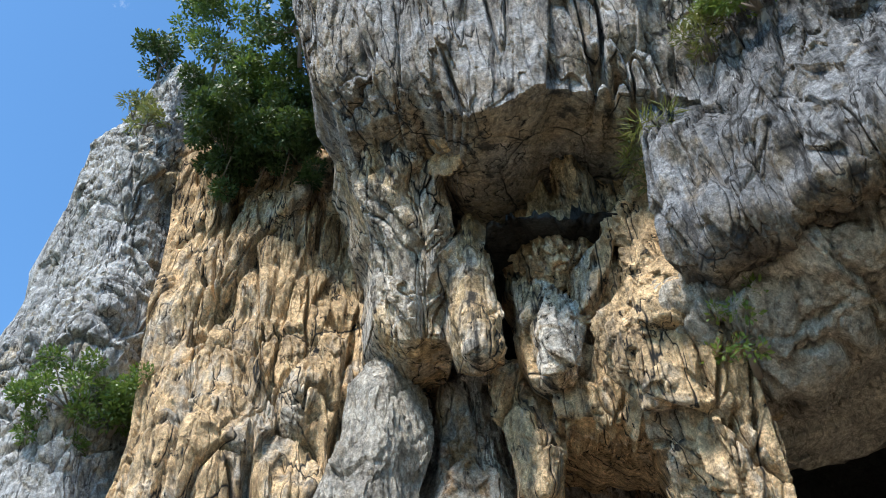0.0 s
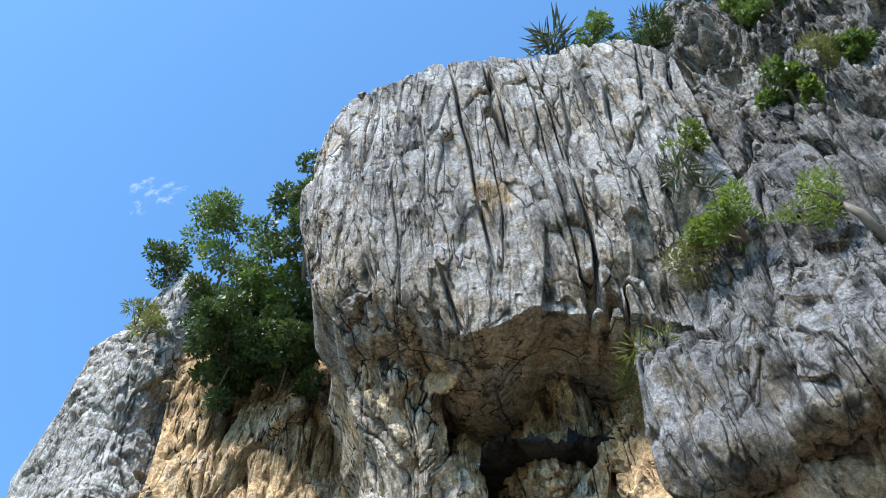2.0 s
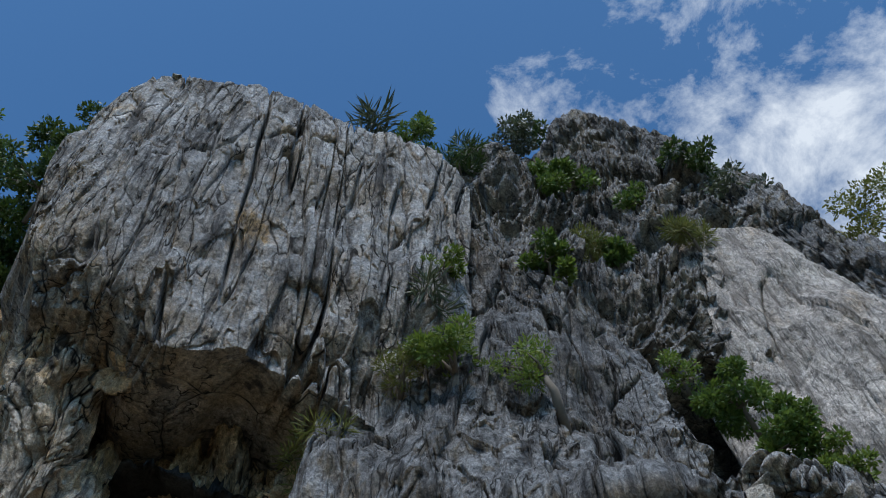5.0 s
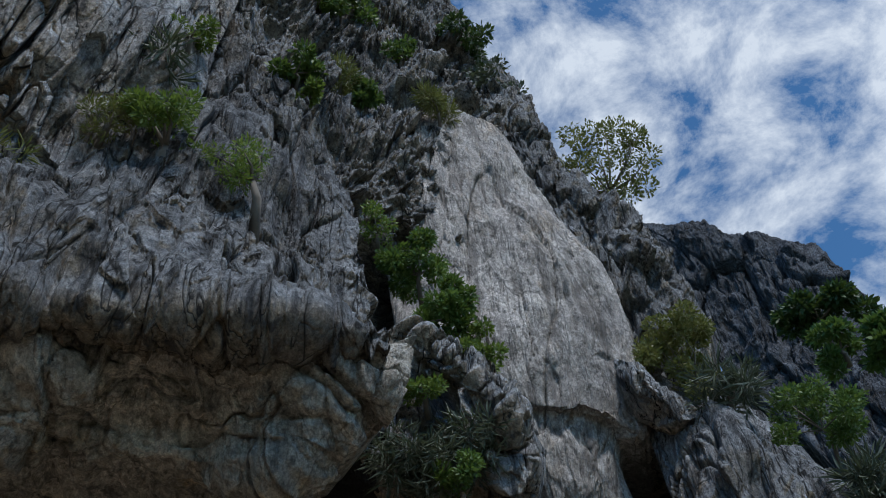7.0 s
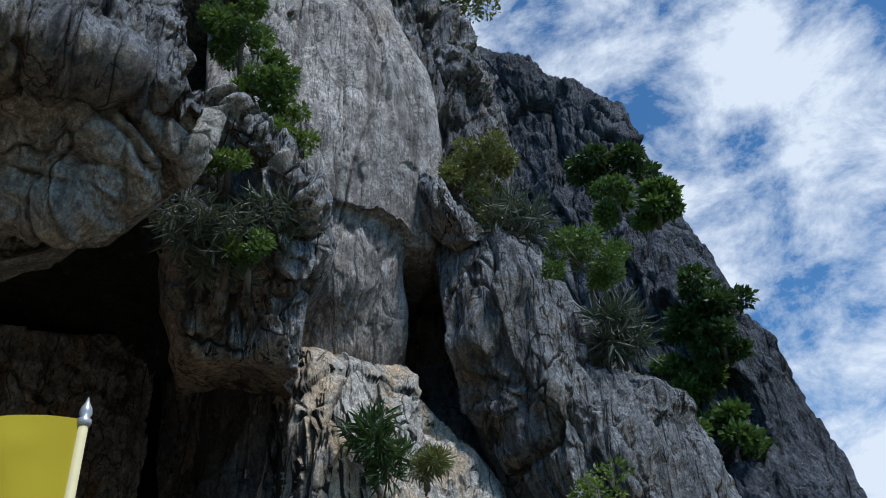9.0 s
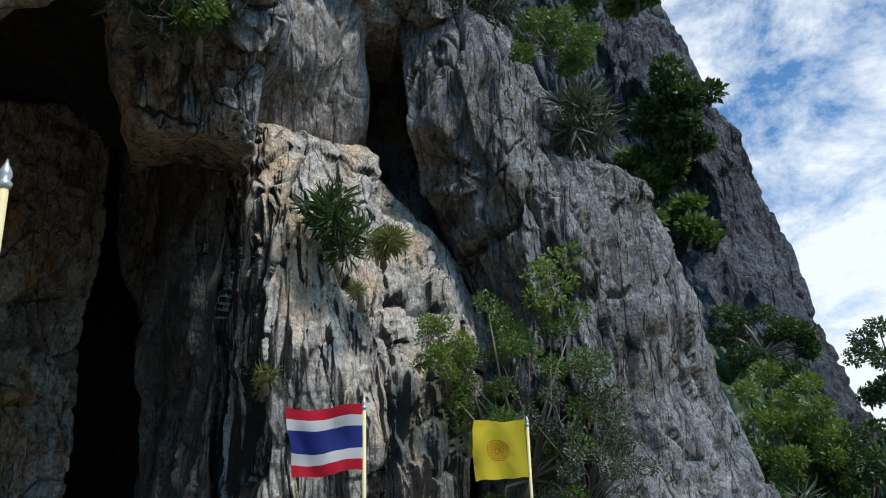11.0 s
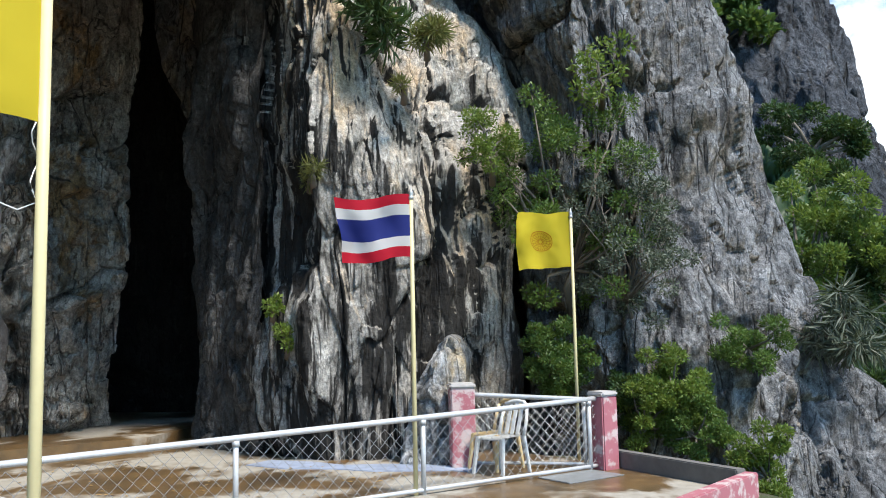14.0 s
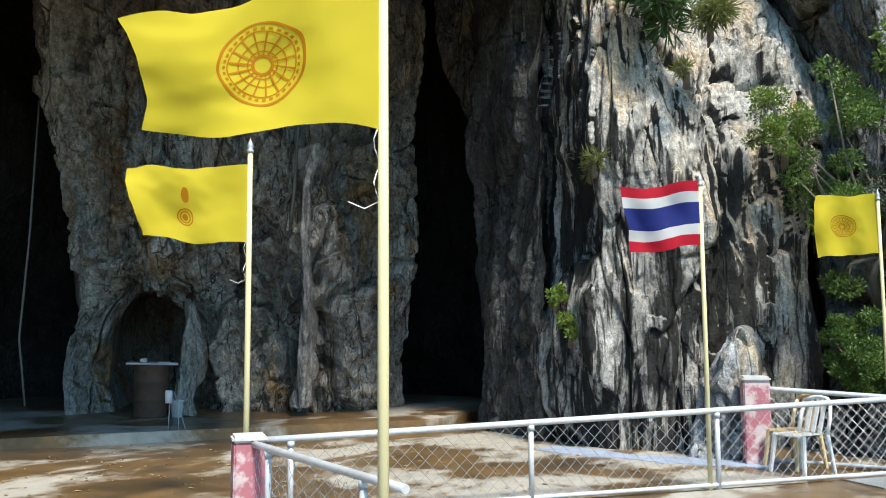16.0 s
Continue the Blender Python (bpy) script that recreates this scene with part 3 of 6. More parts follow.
# cages of the rock faces, in metres, rows from the top down
ROCKS = {
    "buttress_left": [
        [(-5.7, 13.5, 21.7), (-5.2, 13.2, 21.6), (-4.9, 13.1, 21.4), (-5.0, 13.8, 22.3)],
        [(-6.6, 13.1, 18.7), (-5.8, 12.7, 18.5), (-5.0, 12.6, 18.3), (-4.6, 13.4, 19.0)],
        [(-7.0, 13.1, 15.8), (-5.9, 12.3, 15.3), (-5.0, 12.1, 15.1), (-4.4, 13.0, 15.7)],
        [(-7.2, 13.0, 13.1), (-5.8, 12.0, 12.4), (-4.8, 11.8, 12.2), (-4.2, 12.8, 12.8)],
        [(-7.3, 12.6, 10.8), (-5.7, 11.8, 10.1), (-4.7, 11.6, 10.1), (-4.0, 12.6, 10.6)],
        [(-7.0, 12.2, 8.4), (-5.4, 11.5, 8.0), (-4.6, 11.4, 8.0), (-4.1, 12.3, 8.3)],
    ],
    "tan_wall": [
        [(-4.9, 13.3, 18.9), (-3.5, 13.4, 19.0), (-2.1, 13.4, 18.8), (-0.1, 13.3, 18.6)],
        [(-4.3, 12.5, 14.7), (-3.0, 12.3, 14.6), (-1.8, 12.2, 14.6), (-0.1, 12.5, 14.6)],
        [(-4.0, 12.0, 11.9), (-2.7, 11.8, 11.9), (-1.5, 11.6, 11.7), (0.1, 12.1, 12.0)],
        [(-3.7, 11.6, 9.9), (-2.3, 11.1, 9.6), (-1.3, 11.1, 9.6), (0.4, 11.7, 10.1)],
        [(-3.6, 11.2, 8.6), (-2.3, 10.6, 8.3), (-1.3, 10.8, 8.3), (0.7, 11.4, 8.6)],
        [(-3.6, 10.6, 7.0), (-2.2, 10.3, 6.8), (-1.1, 10.5, 6.8), (0.8, 11.0, 6.9)],
    ],
    "tan_boulder": [
        [(0.5, 10.7, 9.9), (0.6, 10.5, 9.6), (0.7, 10.8, 9.7)],
        [(-0.1, 10.5, 9.1), (0.4, 9.9, 8.7), (1.0, 10.6, 8.9)],
        [(-0.2, 10.3, 8.1), (0.4, 9.7, 7.7), (1.1, 10.4, 8.1)],
        [(-0.5, 10.0, 7.1), (0.2, 9.5, 6.8), (0.9, 10.2, 7.2)],
        [(-0.6, 9.8, 6.2), (0.2, 9.5, 6.0), (0.8, 10.0, 6.2)],
    ],
    "dome": [
        [(-0.5, 7.6, 20.0), (0.7, 7.1, 20.2), (2.3, 6.6, 20.3), (3.9, 6.2, 19.4), (5.5, 5.9, 19.5), (6.5, 6.0, 18.7)],
        [(-0.9, 7.6, 18.2), (0.6, 7.1, 17.6), (2.2, 6.7, 17.1), (3.6, 6.4, 16.6), (5.1, 6.1, 16.3), (6.4, 6.1, 15.5)],
        [(-1.1, 7.8, 16.1), (0.4, 7.2, 15.0), (1.9, 6.9, 14.8), (3.4, 6.6, 14.2), (4.9, 6.3, 13.8), (6.2, 6.2, 13.4)],
        [(-0.7, 8.1, 14.1), (0.4, 7.4, 13.1), (1.7, 7.0, 12.8), (2.8, 6.8, 12.6), (4.2, 6.7, 12.3), (5.7, 6.6, 11.9)],
        [(0.0, 8.4, 12.5), (1.0, 7.6, 12.0), (1.9, 7.1, 11.3), (2.9, 7.0, 11.7), (3.5, 7.0, 11.6), (5.0, 6.8, 11.0)],
    ],
    "dome_foot": [
        [(0.9, 7.8, 12.5), (1.7, 7.4, 11.7), (2.3, 7.4, 12.0), (3.0, 7.3, 12.2), (3.5, 7.3, 12.2)],
        [(1.0, 8.2, 12.9), (1.6, 7.7, 11.9), (2.2, 7.9, 12.4), (3.0, 8.1, 13.1), (3.6, 8.1, 13.1)],
        [(1.1, 8.5, 12.5), (1.6, 8.1, 11.7), (2.2, 8.4, 12.2), (2.9, 8.8, 13.0), (3.6, 9.3, 14.0)],
        [(1.4, 9.1, 12.0), (1.8, 9.0, 12.0), (2.3, 9.7, 12.9), (3.0, 10.0, 13.7), (3.8, 10.0, 14.1)],
    ],
    "left_column": [
        [(-0.8, 8.8, 18.5), (-0.1, 8.4, 17.7), (0.7, 8.3, 17.0), (1.2, 8.6, 17.1)],
        [(-0.5, 8.9, 15.8), (0.1, 8.5, 15.1), (0.7, 8.4, 14.7), (1.2, 8.8, 15.0)],
        [(-0.2, 9.3, 13.7), (0.3, 8.7, 13.0), (0.8, 8.5, 12.5), (1.3, 8.8, 12.5)],
        [(0.2, 9.5, 11.8), (0.7, 8.9, 11.1), (1.1, 8.6, 10.6), (1.6, 9.0, 10.9)],
        [(0.3, 9.7, 10.5), (0.7, 9.1, 9.9), (1.1, 8.9, 9.7), (1.5, 9.2, 9.7)],
        [(0.3, 9.9, 9.8), (0.7, 9.4, 9.1), (1.1, 9.2, 9.0), (1.5, 9.5, 9.1)],
    ],
    "recess_wall": [
        [(2.0, 10.5, 15.1), (3.1, 10.0, 14.8), (4.1, 9.5, 15.0), (5.3, 8.7, 14.1)],
        [(2.0, 9.9, 12.8), (2.7, 8.9, 11.8), (3.4, 8.6, 11.5), (4.7, 8.5, 11.4)],
        [(2.2, 9.7, 11.1), (2.7, 8.8, 10.2), (3.4, 8.7, 10.3), (4.5, 8.7, 10.0)],
        [(2.5, 9.8, 10.3), (3.0, 9.1, 9.7), (3.5, 8.9, 9.5), (4.4, 8.8, 9.0)],
        [(2.9, 9.9, 9.4), (3.3, 9.5, 9.2), (3.6, 9.3, 8.8), (4.3, 9.0, 8.4)],
        [(2.7, 9.4, 7.7), (3.1, 9.0, 7.5), (3.4, 8.9, 7.4), (4.2, 8.9, 7.2)],
        [(2.9, 10.3, 8.0), (3.3, 10.2, 7.9), (3.7, 10.0, 7.7), (4.4, 9.4, 7.2)],
    ],
    "hanging_column": [
        [(1.6, 9.6, 11.6), (1.8, 9.2, 11.4), (2.1, 9.5, 11.4)],
        [(1.3, 9.3, 10.4), (1.7, 8.9, 10.0), (2.1, 9.2, 10.2)],
        [(1.4, 9.1, 9.3), (1.7, 8.7, 9.0), (2.1, 9.0, 9.2)],
        [(1.6, 9.0, 8.6), (1.7, 8.6, 8.3), (2.1, 8.9, 8.6)],
        [(1.6, 9.1, 8.5), (1.8, 8.8, 8.3), (2.0, 9.0, 8.5)],
    ],
    "hanging_column_b": [
        [(2.4, 9.7, 10.8), (2.8, 9.3, 10.2), (3.2, 9.5, 10.1)],
        [(2.4, 9.4, 9.6), (2.8, 8.9, 9.2), (3.4, 9.2, 9.4)],
        [(2.4, 9.2, 8.7), (2.8, 8.7, 8.4), (3.2, 9.0, 8.7)],
        [(2.4, 9.1, 8.2), (2.7, 8.7, 7.9), (3.0, 9.0, 8.2)],
        [(2.5, 9.3, 8.1), (2.7, 9.0, 7.9), (3.0, 9.2, 8.1)],
    ],
    "lower_column": [
        [(2.0, 10.3, 9.3), (2.4, 9.9, 9.0), (2.8, 10.2, 9.1)],
        [(2.0, 10.0, 8.3), (2.3, 9.5, 8.0), (2.8, 9.9, 8.2)],
        [(2.1, 9.8, 7.5), (2.4, 9.3, 7.2), (2.8, 9.7, 7.3)],
        [(2.2, 9.7, 6.9), (2.4, 9.3, 6.6), (2.7, 9.6, 6.8)],
    ],
    "lower_pillars": [
        [(0.9, 11.6, 10.7), (1.4, 11.2, 10.1), (1.8, 11.1, 9.9), (2.3, 11.5, 10.1)],
        [(1.0, 11.6, 9.4), (1.4, 10.8, 9.0), (1.8, 10.7, 9.0), (2.3, 11.5, 9.3)],
        [(1.0, 11.6, 8.4), (1.4, 10.8, 7.9), (1.8, 10.7, 7.9), (2.4, 11.5, 8.2)],
        [(0.8, 11.6, 7.2), (1.3, 10.6, 6.7), (1.8, 10.5, 6.7), (2.6, 11.5, 7.0)],
    ],
    "right_pillar": [
        [(4.1, 8.9, 14.0), (4.3, 8.1, 12.5), (4.7, 7.6, 11.6), (5.0, 7.6, 10.8)],
        [(4.0, 8.7, 11.3), (4.3, 7.9, 10.4), (4.5, 7.5, 9.7), (4.9, 7.5, 9.0)],
        [(3.9, 8.8, 9.7), (4.1, 8.0, 8.9), (4.3, 7.6, 8.4), (4.9, 7.5, 8.1)],
        [(3.6, 9.1, 8.5), (3.8, 8.2, 7.8), (4.1, 7.7, 7.3), (4.8, 7.7, 7.3)],
        [(3.8, 9.1, 7.5), (3.9, 8.2, 6.8), (4.1, 7.7, 6.3), (4.8, 7.7, 6.1)],
        [(4.0, 9.1, 5.9), (4.2, 8.4, 5.5), (4.3, 7.9, 5.3), (4.8, 7.9, 5.3)],
    ],
    "right_bulk": [
        [(6.0, 6.7, 20.4), (6.5, 6.3, 18.0), (7.1, 6.0, 16.0), (7.8, 5.6, 15.4), (8.6, 5.2, 14.4), (9.0, 5.0, 13.0), (8.7, 4.6, 10.6)],
        [(5.2, 7.1, 16.5), (6.0, 6.7, 15.5), (6.9, 6.2, 14.6), (7.5, 5.8, 13.7), (8.1, 5.3, 12.5), (8.6, 4.8, 11.5), (8.6, 4.4, 9.9)],
        [(4.6, 7.1, 13.2), (5.3, 6.6, 12.6), (6.0, 6.1, 12.0), (6.5, 5.7, 10.9), (7.3, 5.3, 11.0), (7.8, 4.6, 10.0), (8.2, 4.2, 9.0)],
        [(4.2, 7.2, 11.6), (4.9, 6.7, 10.9), (5.5, 6.2, 10.3), (6.1, 5.6, 9.8), (6.6, 5.2, 9.3), (7.1, 4.8, 8.9), (7.8, 4.2, 8.5)],
        [(4.15, 7.25, 8.6), (4.5, 6.7, 8.35), (5.0, 6.2, 8.3), (5.65, 5.5, 8.3), (6.35, 4.85, 8.3), (6.9, 4.3, 8.35), (7.8, 3.6, 8.4)],
        [(4.4, 7.6, 8.55), (4.8, 7.1, 8.3), (5.3, 6.6, 8.3), (5.95, 5.9, 8.3), (6.65, 5.25, 8.3), (7.2, 4.7, 8.35), (8.1, 4.0, 8.4)],
    ],
    "lobe": [
        [(3.9, 8.3, 8.9), (4.8, 7.3, 8.7), (5.8, 6.4, 8.8), (6.6, 5.5, 8.8), (7.4, 4.8, 8.9), (8.0, 4.2, 8.9), (8.7, 3.9, 9.1)],
        [(3.9, 8.1, 7.9), (4.8, 7.2, 7.9), (5.9, 6.4, 8.1), (6.7, 5.6, 8.2), (7.3, 4.7, 8.2), (7.8, 4.1, 8.1), (8.5, 3.9, 8.2)],
        [(4.2, 8.4, 7.5), (5.2, 7.6, 7.6), (6.1, 6.9, 7.8), (6.9, 6.1, 7.8), (7.5, 5.3, 7.6), (7.8, 4.6, 7.5), (8.3, 4.3, 8.0)],
        [(4.7, 9.1, 7.4), (5.7, 8.2, 7.4), (6.7, 7.4, 7.5), (7.3, 6.6, 7.4), (7.9, 5.8, 7.3), (8.0, 5.3, 7.4), (8.2, 4.9, 7.7)],
        [(6.2, 12.6, 9.1), (7.5, 11.6, 9.2), (8.9, 10.5, 9.3), (9.9, 9.3, 9.4), (10.3, 8.0, 9.3), (10.1, 6.9, 9.0), (9.6, 5.8, 8.7)],
    ],
    "peak": [
        [(8.8, 10.7, 31.9), (10.3, 9.5, 32.9), (12.2, 9.1, 33.1), (13.6, 8.1, 37.0), (14.6, 6.6, 34.7), (15.0, 5.7, 31.1), (15.8, 5.1, 27.2), (16.6, 4.3, 22.1)],
        [(8.5, 9.8, 27.7), (9.6, 8.7, 28.1), (11.2, 8.2, 28.1), (12.8, 7.6, 29.3), (13.4, 6.6, 27.5), (13.9, 5.8, 25.6), (14.7, 5.2, 23.6), (15.4, 4.7, 19.9)],
        [(8.1, 9.3, 24.1), (8.8, 8.3, 23.5), (10.1, 7.7, 23.3), (11.1, 7.4, 23.1), (12.0, 6.6, 22.3), (12.6, 5.6, 21.2), (13.5, 5.1, 20.4), (14.3, 4.9, 17.9)],
        [(7.5, 8.5, 19.2), (8.1, 7.6, 18.3), (8.9, 6.9, 17.6), (9.7, 6.6, 17.3), (10.5, 6.0, 17.0), (11.5, 5.6, 17.0), (12.5, 5.3, 16.8), (13.5, 5.1, 15.7)],
        [(7.2, 8.8, 17.1), (7.6, 7.8, 15.9), (8.3, 7.2, 15.4), (8.9, 6.9, 14.9), (9.8, 6.5, 14.8), (10.8, 6.2, 15.0), (11.9, 6.0, 15.0), (12.8, 5.6, 14.2)],
    ],
    "pale_wall": [
        [(11.9, 7.8, 24.5), (12.6, 6.4, 23.0), (13.3, 5.1, 21.6), (14.1, 4.2, 20.9), (14.9, 3.9, 19.8)],
        [(11.9, 7.1, 19.2), (12.2, 5.9, 18.4), (12.7, 5.0, 18.0), (13.6, 4.0, 17.6), (14.7, 3.2, 16.7)],
        [(12.0, 6.6, 15.8), (12.2, 5.5, 15.1), (12.8, 4.5, 14.8), (13.6, 3.4, 14.7), (14.7, 2.5, 14.5)],
        [(12.2, 6.4, 13.6), (12.4, 5.1, 13.1), (12.9, 4.1, 12.8), (13.7, 3.2, 12.7), (14.7, 2.4, 12.1)],
        [(12.5, 5.9, 11.7), (12.7, 4.8, 11.3), (13.1, 3.9, 11.0), (13.8, 3.1, 10.8), (14.7, 2.6, 10.6)],
        [(12.8, 5.3, 10.9), (13.0, 4.5, 10.8), (13.3, 3.9, 10.7), (13.9, 3.3, 10.7), (14.6, 3.2, 10.4)],
        [(13.2, 5.1, 9.5), (13.3, 4.4, 9.2), (13.5, 3.9, 9.3), (14.0, 3.6, 9.4), (14.7, 3.2, 9.2)],
        [(14.1, 5.2, 8.2), (14.2, 4.6, 8.1), (14.4, 4.2, 8.1), (14.7, 3.9, 8.1), (15.2, 3.5, 8.2)],
    ],
    "back_ridge": [
        [(15.0, 7.9, 38.6), (15.7, 6.6, 35.1), (16.5, 6.1, 33.4), (17.6, 6.0, 33.2)],
        [(15.4, 6.2, 29.1), (15.8, 5.2, 27.6), (16.5, 4.7, 26.3), (17.7, 4.4, 26.5)],
        [(15.3, 5.1, 23.8), (15.6, 4.2, 22.8), (16.3, 3.7, 22.4), (17.4, 3.4, 22.2)],
        [(15.2, 4.3, 19.7), (15.5, 3.2, 19.0), (16.1, 2.5, 18.2), (17.2, 1.9, 18.2)],
        [(15.1, 3.4, 16.5), (15.3, 2.5, 16.0), (15.8, 1.9, 15.7), (16.9, 1.5, 16.0)],
        [(15.0, 2.9, 14.2), (15.1, 2.3, 14.0), (15.6, 1.8, 13.7), (16.7, 1.2, 14.1)],
        [(14.8, 2.9, 12.2), (14.9, 2.4, 12.0), (15.4, 2.0, 12.0), (16.5, 1.6, 12.2)],
        [(14.8, 3.0, 10.6), (14.9, 2.5, 10.5), (15.4, 2.1, 10.6), (16.3, 1.7, 10.8)],
    ],
    "block": [
        [(14.2, 2.8, 12.1), (14.0, 2.5, 11.8), (14.2, 2.3, 11.8)],
        [(14.0, 2.7, 11.4), (13.7, 2.2, 11.0), (14.2, 2.0, 11.1)],
        [(14.1, 2.5, 10.8), (13.7, 2.1, 10.7), (14.3, 1.7, 10.7)],
        [(14.3, 2.4, 10.4), (14.1, 1.9, 10.2), (14.6, 1.6, 10.5)],
    ],
    "mid_ridge": [
        [(14.8, 2.7, 10.7), (14.6, 2.1, 10.8), (14.6, 1.6, 10.6), (15.3, 1.1, 10.5), (16.9, 0.5, 10.6)],
        [(14.6, 2.5, 9.3), (14.2, 1.8, 9.0), (14.3, 1.1, 8.9), (15.2, 0.4, 8.9), (16.9, -0.6, 8.6)],
        [(14.5, 2.4, 8.1), (14.0, 1.7, 7.7), (14.1, 0.9, 7.6), (15.0, -0.1, 7.5), (16.9, -1.5, 7.8)],
        [(15.0, 2.3, 7.4), (14.4, 1.3, 6.9), (14.2, 0.4, 6.9), (15.1, -0.6, 7.1), (17.1, -1.6, 7.3)],
        [(15.1, 1.7, 5.7), (14.4, 0.8, 5.4), (14.2, -0.1, 5.4), (14.9, -1.0, 5.3), (17.1, -2.2, 5.4)],
        [(15.3, 1.6, 4.1), (14.6, 0.7, 3.9), (14.3, -0.2, 3.8), (14.9, -1.1, 3.6), (16.7, -2.4, 3.6)],
        [(15.3, 1.6, 2.5), (14.8, 0.6, 2.2), (14.4, -0.3, 2.2), (14.8, -1.3, 2.0), (16.5, -2.9, 1.9)],
        [(15.1, 1.5, 1.1), (14.6, 0.5, 0.9), (14.3, -0.5, 0.8), (14.6, -1.6, 0.7), (15.9, -3.6, 0.8)],
        [(14.9, 1.6, -0.9), (14.5, 0.3, -0.9), (14.2, -0.9, -0.9), (14.3, -2.4, -0.8), (15.0, -4.7, -0.9)],
    ],
    "cave_column": [
        [(13.6, 5.6, 8.7), (13.3, 4.6, 8.2), (13.6, 3.9, 8.0), (14.1, 3.5, 8.0), (14.9, 3.5, 8.2)],
        [(13.6, 5.6, 7.3), (12.8, 4.3, 6.7), (13.0, 3.5, 6.7), (13.6, 3.0, 6.9), (14.8, 2.7, 7.2)],
        [(13.9, 5.8, 6.1), (12.6, 4.2, 5.5), (12.7, 3.3, 5.5), (13.4, 2.5, 5.6), (15.1, 1.7, 6.0)],
        [(14.0, 6.0, 4.8), (12.6, 4.3, 4.4), (12.5, 3.4, 4.3), (13.1, 2.4, 4.4), (15.2, 1.3, 4.7)],
        [(14.1, 6.0, 3.5), (12.7, 4.3, 3.3), (12.5, 3.4, 3.2), (13.1, 2.6, 3.3), (14.9, 1.7, 3.4)],
        [(14.1, 6.0, 2.2), (12.7, 4.3, 2.1), (12.6, 3.5, 2.1), (13.0, 2.7, 2.1), (14.5, 1.7, 2.1)],
        [(14.2, 5.9, 1.0), (12.7, 4.3, 1.1), (12.6, 3.5, 1.0), (12.9, 2.7, 1.0), (14.3, 1.5, 1.0)],
        [(14.2, 5.8, -0.8), (12.7, 4.2, -0.5), (12.6, 3.4, -0.5), (12.9, 2.7, -0.5), (14.1, 1.4, -0.7)],
    ],
    "cave_side": [
        [(15.6, 7.5, 9.6), (15.0, 6.8, 9.0), (14.0, 5.9, 8.2), (13.3, 5.1, 7.7)],
        [(15.3, 7.3, 6.3), (14.8, 6.8, 6.1), (14.0, 6.0, 5.6), (13.2, 5.2, 5.3)],
        [(15.1, 7.2, 3.6), (14.7, 6.8, 3.5), (14.0, 6.0, 3.3), (13.1, 5.1, 3.1)],
        [(14.6, 6.9, 1.4), (14.3, 6.6, 1.4), (13.6, 5.9, 1.4), (12.9, 5.0, 1.5)],
        [(14.6, 6.9, -0.5), (14.3, 6.6, -0.4), (13.6, 5.9, -0.3), (12.9, 5.0, -0.1)],
    ],
    "cave_inner_wall": [
        [(10.7, 14.1, 9.4), (11.3, 12.1, 9.1), (12.4, 10.6, 9.2), (13.5, 9.7, 9.4), (15.8, 8.9, 10.2)],
        [(10.7, 13.8, 7.0), (11.2, 11.9, 6.8), (12.5, 10.7, 6.9), (13.8, 10.0, 7.2), (15.8, 8.9, 7.6)],
        [(10.8, 13.5, 5.0), (11.0, 11.6, 4.8), (12.5, 10.7, 4.9), (13.5, 9.7, 5.0), (15.6, 8.9, 5.3)],
        [(11.0, 13.4, 3.5), (11.1, 11.5, 3.4), (12.9, 11.0, 3.2), (13.3, 9.6, 3.4), (15.3, 8.8, 3.6)],
        [(11.1, 13.3, 2.3), (11.2, 11.7, 2.4), (13.0, 11.1, 2.1), (13.4, 9.6, 2.1), (15.2, 8.9, 2.1)],
        [(11.1, 13.3, 1.1), (12.1, 12.7, 1.0), (12.9, 11.3, 1.1), (13.5, 9.7, 1.1), (15.2, 8.9, 1.0)],
        [(11.1, 13.2, -0.2), (12.2, 12.8, -0.4), (13.0, 11.4, -0.4), (13.7, 9.8, -0.3), (15.2, 8.9, -0.5)],
    ],
    "far_mountain": [
        [(74.7, 14.6, 83.8), (75.1, 12.3, 81.0), (76.5, 10.2, 80.5), (78.9, 7.8, 80.9)],
        [(72.5, 10.2, 66.5), (73.1, 4.9, 69.9), (74.4, 0.1, 69.2), (77.4, -1.9, 69.0)],
        [(70.8, 7.7, 54.5), (71.3, 2.3, 57.2), (72.4, -2.9, 58.2), (76.3, -5.6, 61.9)],
        [(69.1, 4.9, 46.0), (69.4, 0.1, 47.0), (70.4, -4.1, 47.4), (75.1, -8.5, 50.7)],
        [(67.3, 1.7, 36.7), (67.4, -2.7, 37.5), (68.2, -6.7, 38.9), (72.9, -10.5, 41.5)],
        [(65.4, -0.9, 28.2), (65.3, -5.4, 29.4), (65.9, -9.4, 30.4), (70.4, -13.4, 31.3)],
        [(63.4, -2.9, 20.3), (63.2, -6.9, 21.3), (63.7, -11.2, 21.7), (67.9, -15.6, 21.4)],
        [(59.3, -7.5, 11.4), (59.0, -10.4, 11.9), (59.4, -13.3, 12.2), (65.0, -16.1, 13.1)],
        [(57.3, -7.6, 4.6), (56.8, -10.9, 5.1), (57.1, -14.4, 7.1), (63.5, -17.8, 8.4)],
        [(55.4, -6.7, -5.3), (54.8, -10.7, -4.7), (54.6, -16.1, -2.2), (59.8, -22.8, 3.5)],
    ],
    "hill_east": [
        [(16.2, 10.7, 16.6), (17.3, 8.1, 17.0), (18.5, 5.4, 17.3), (19.8, 2.6, 16.3), (21.0, 0.8, 13.4)],
        [(16.1, 10.1, 12.8), (16.6, 7.5, 12.7), (17.1, 4.9, 12.4), (18.1, 3.2, 12.2), (20.0, 0.9, 11.0)],
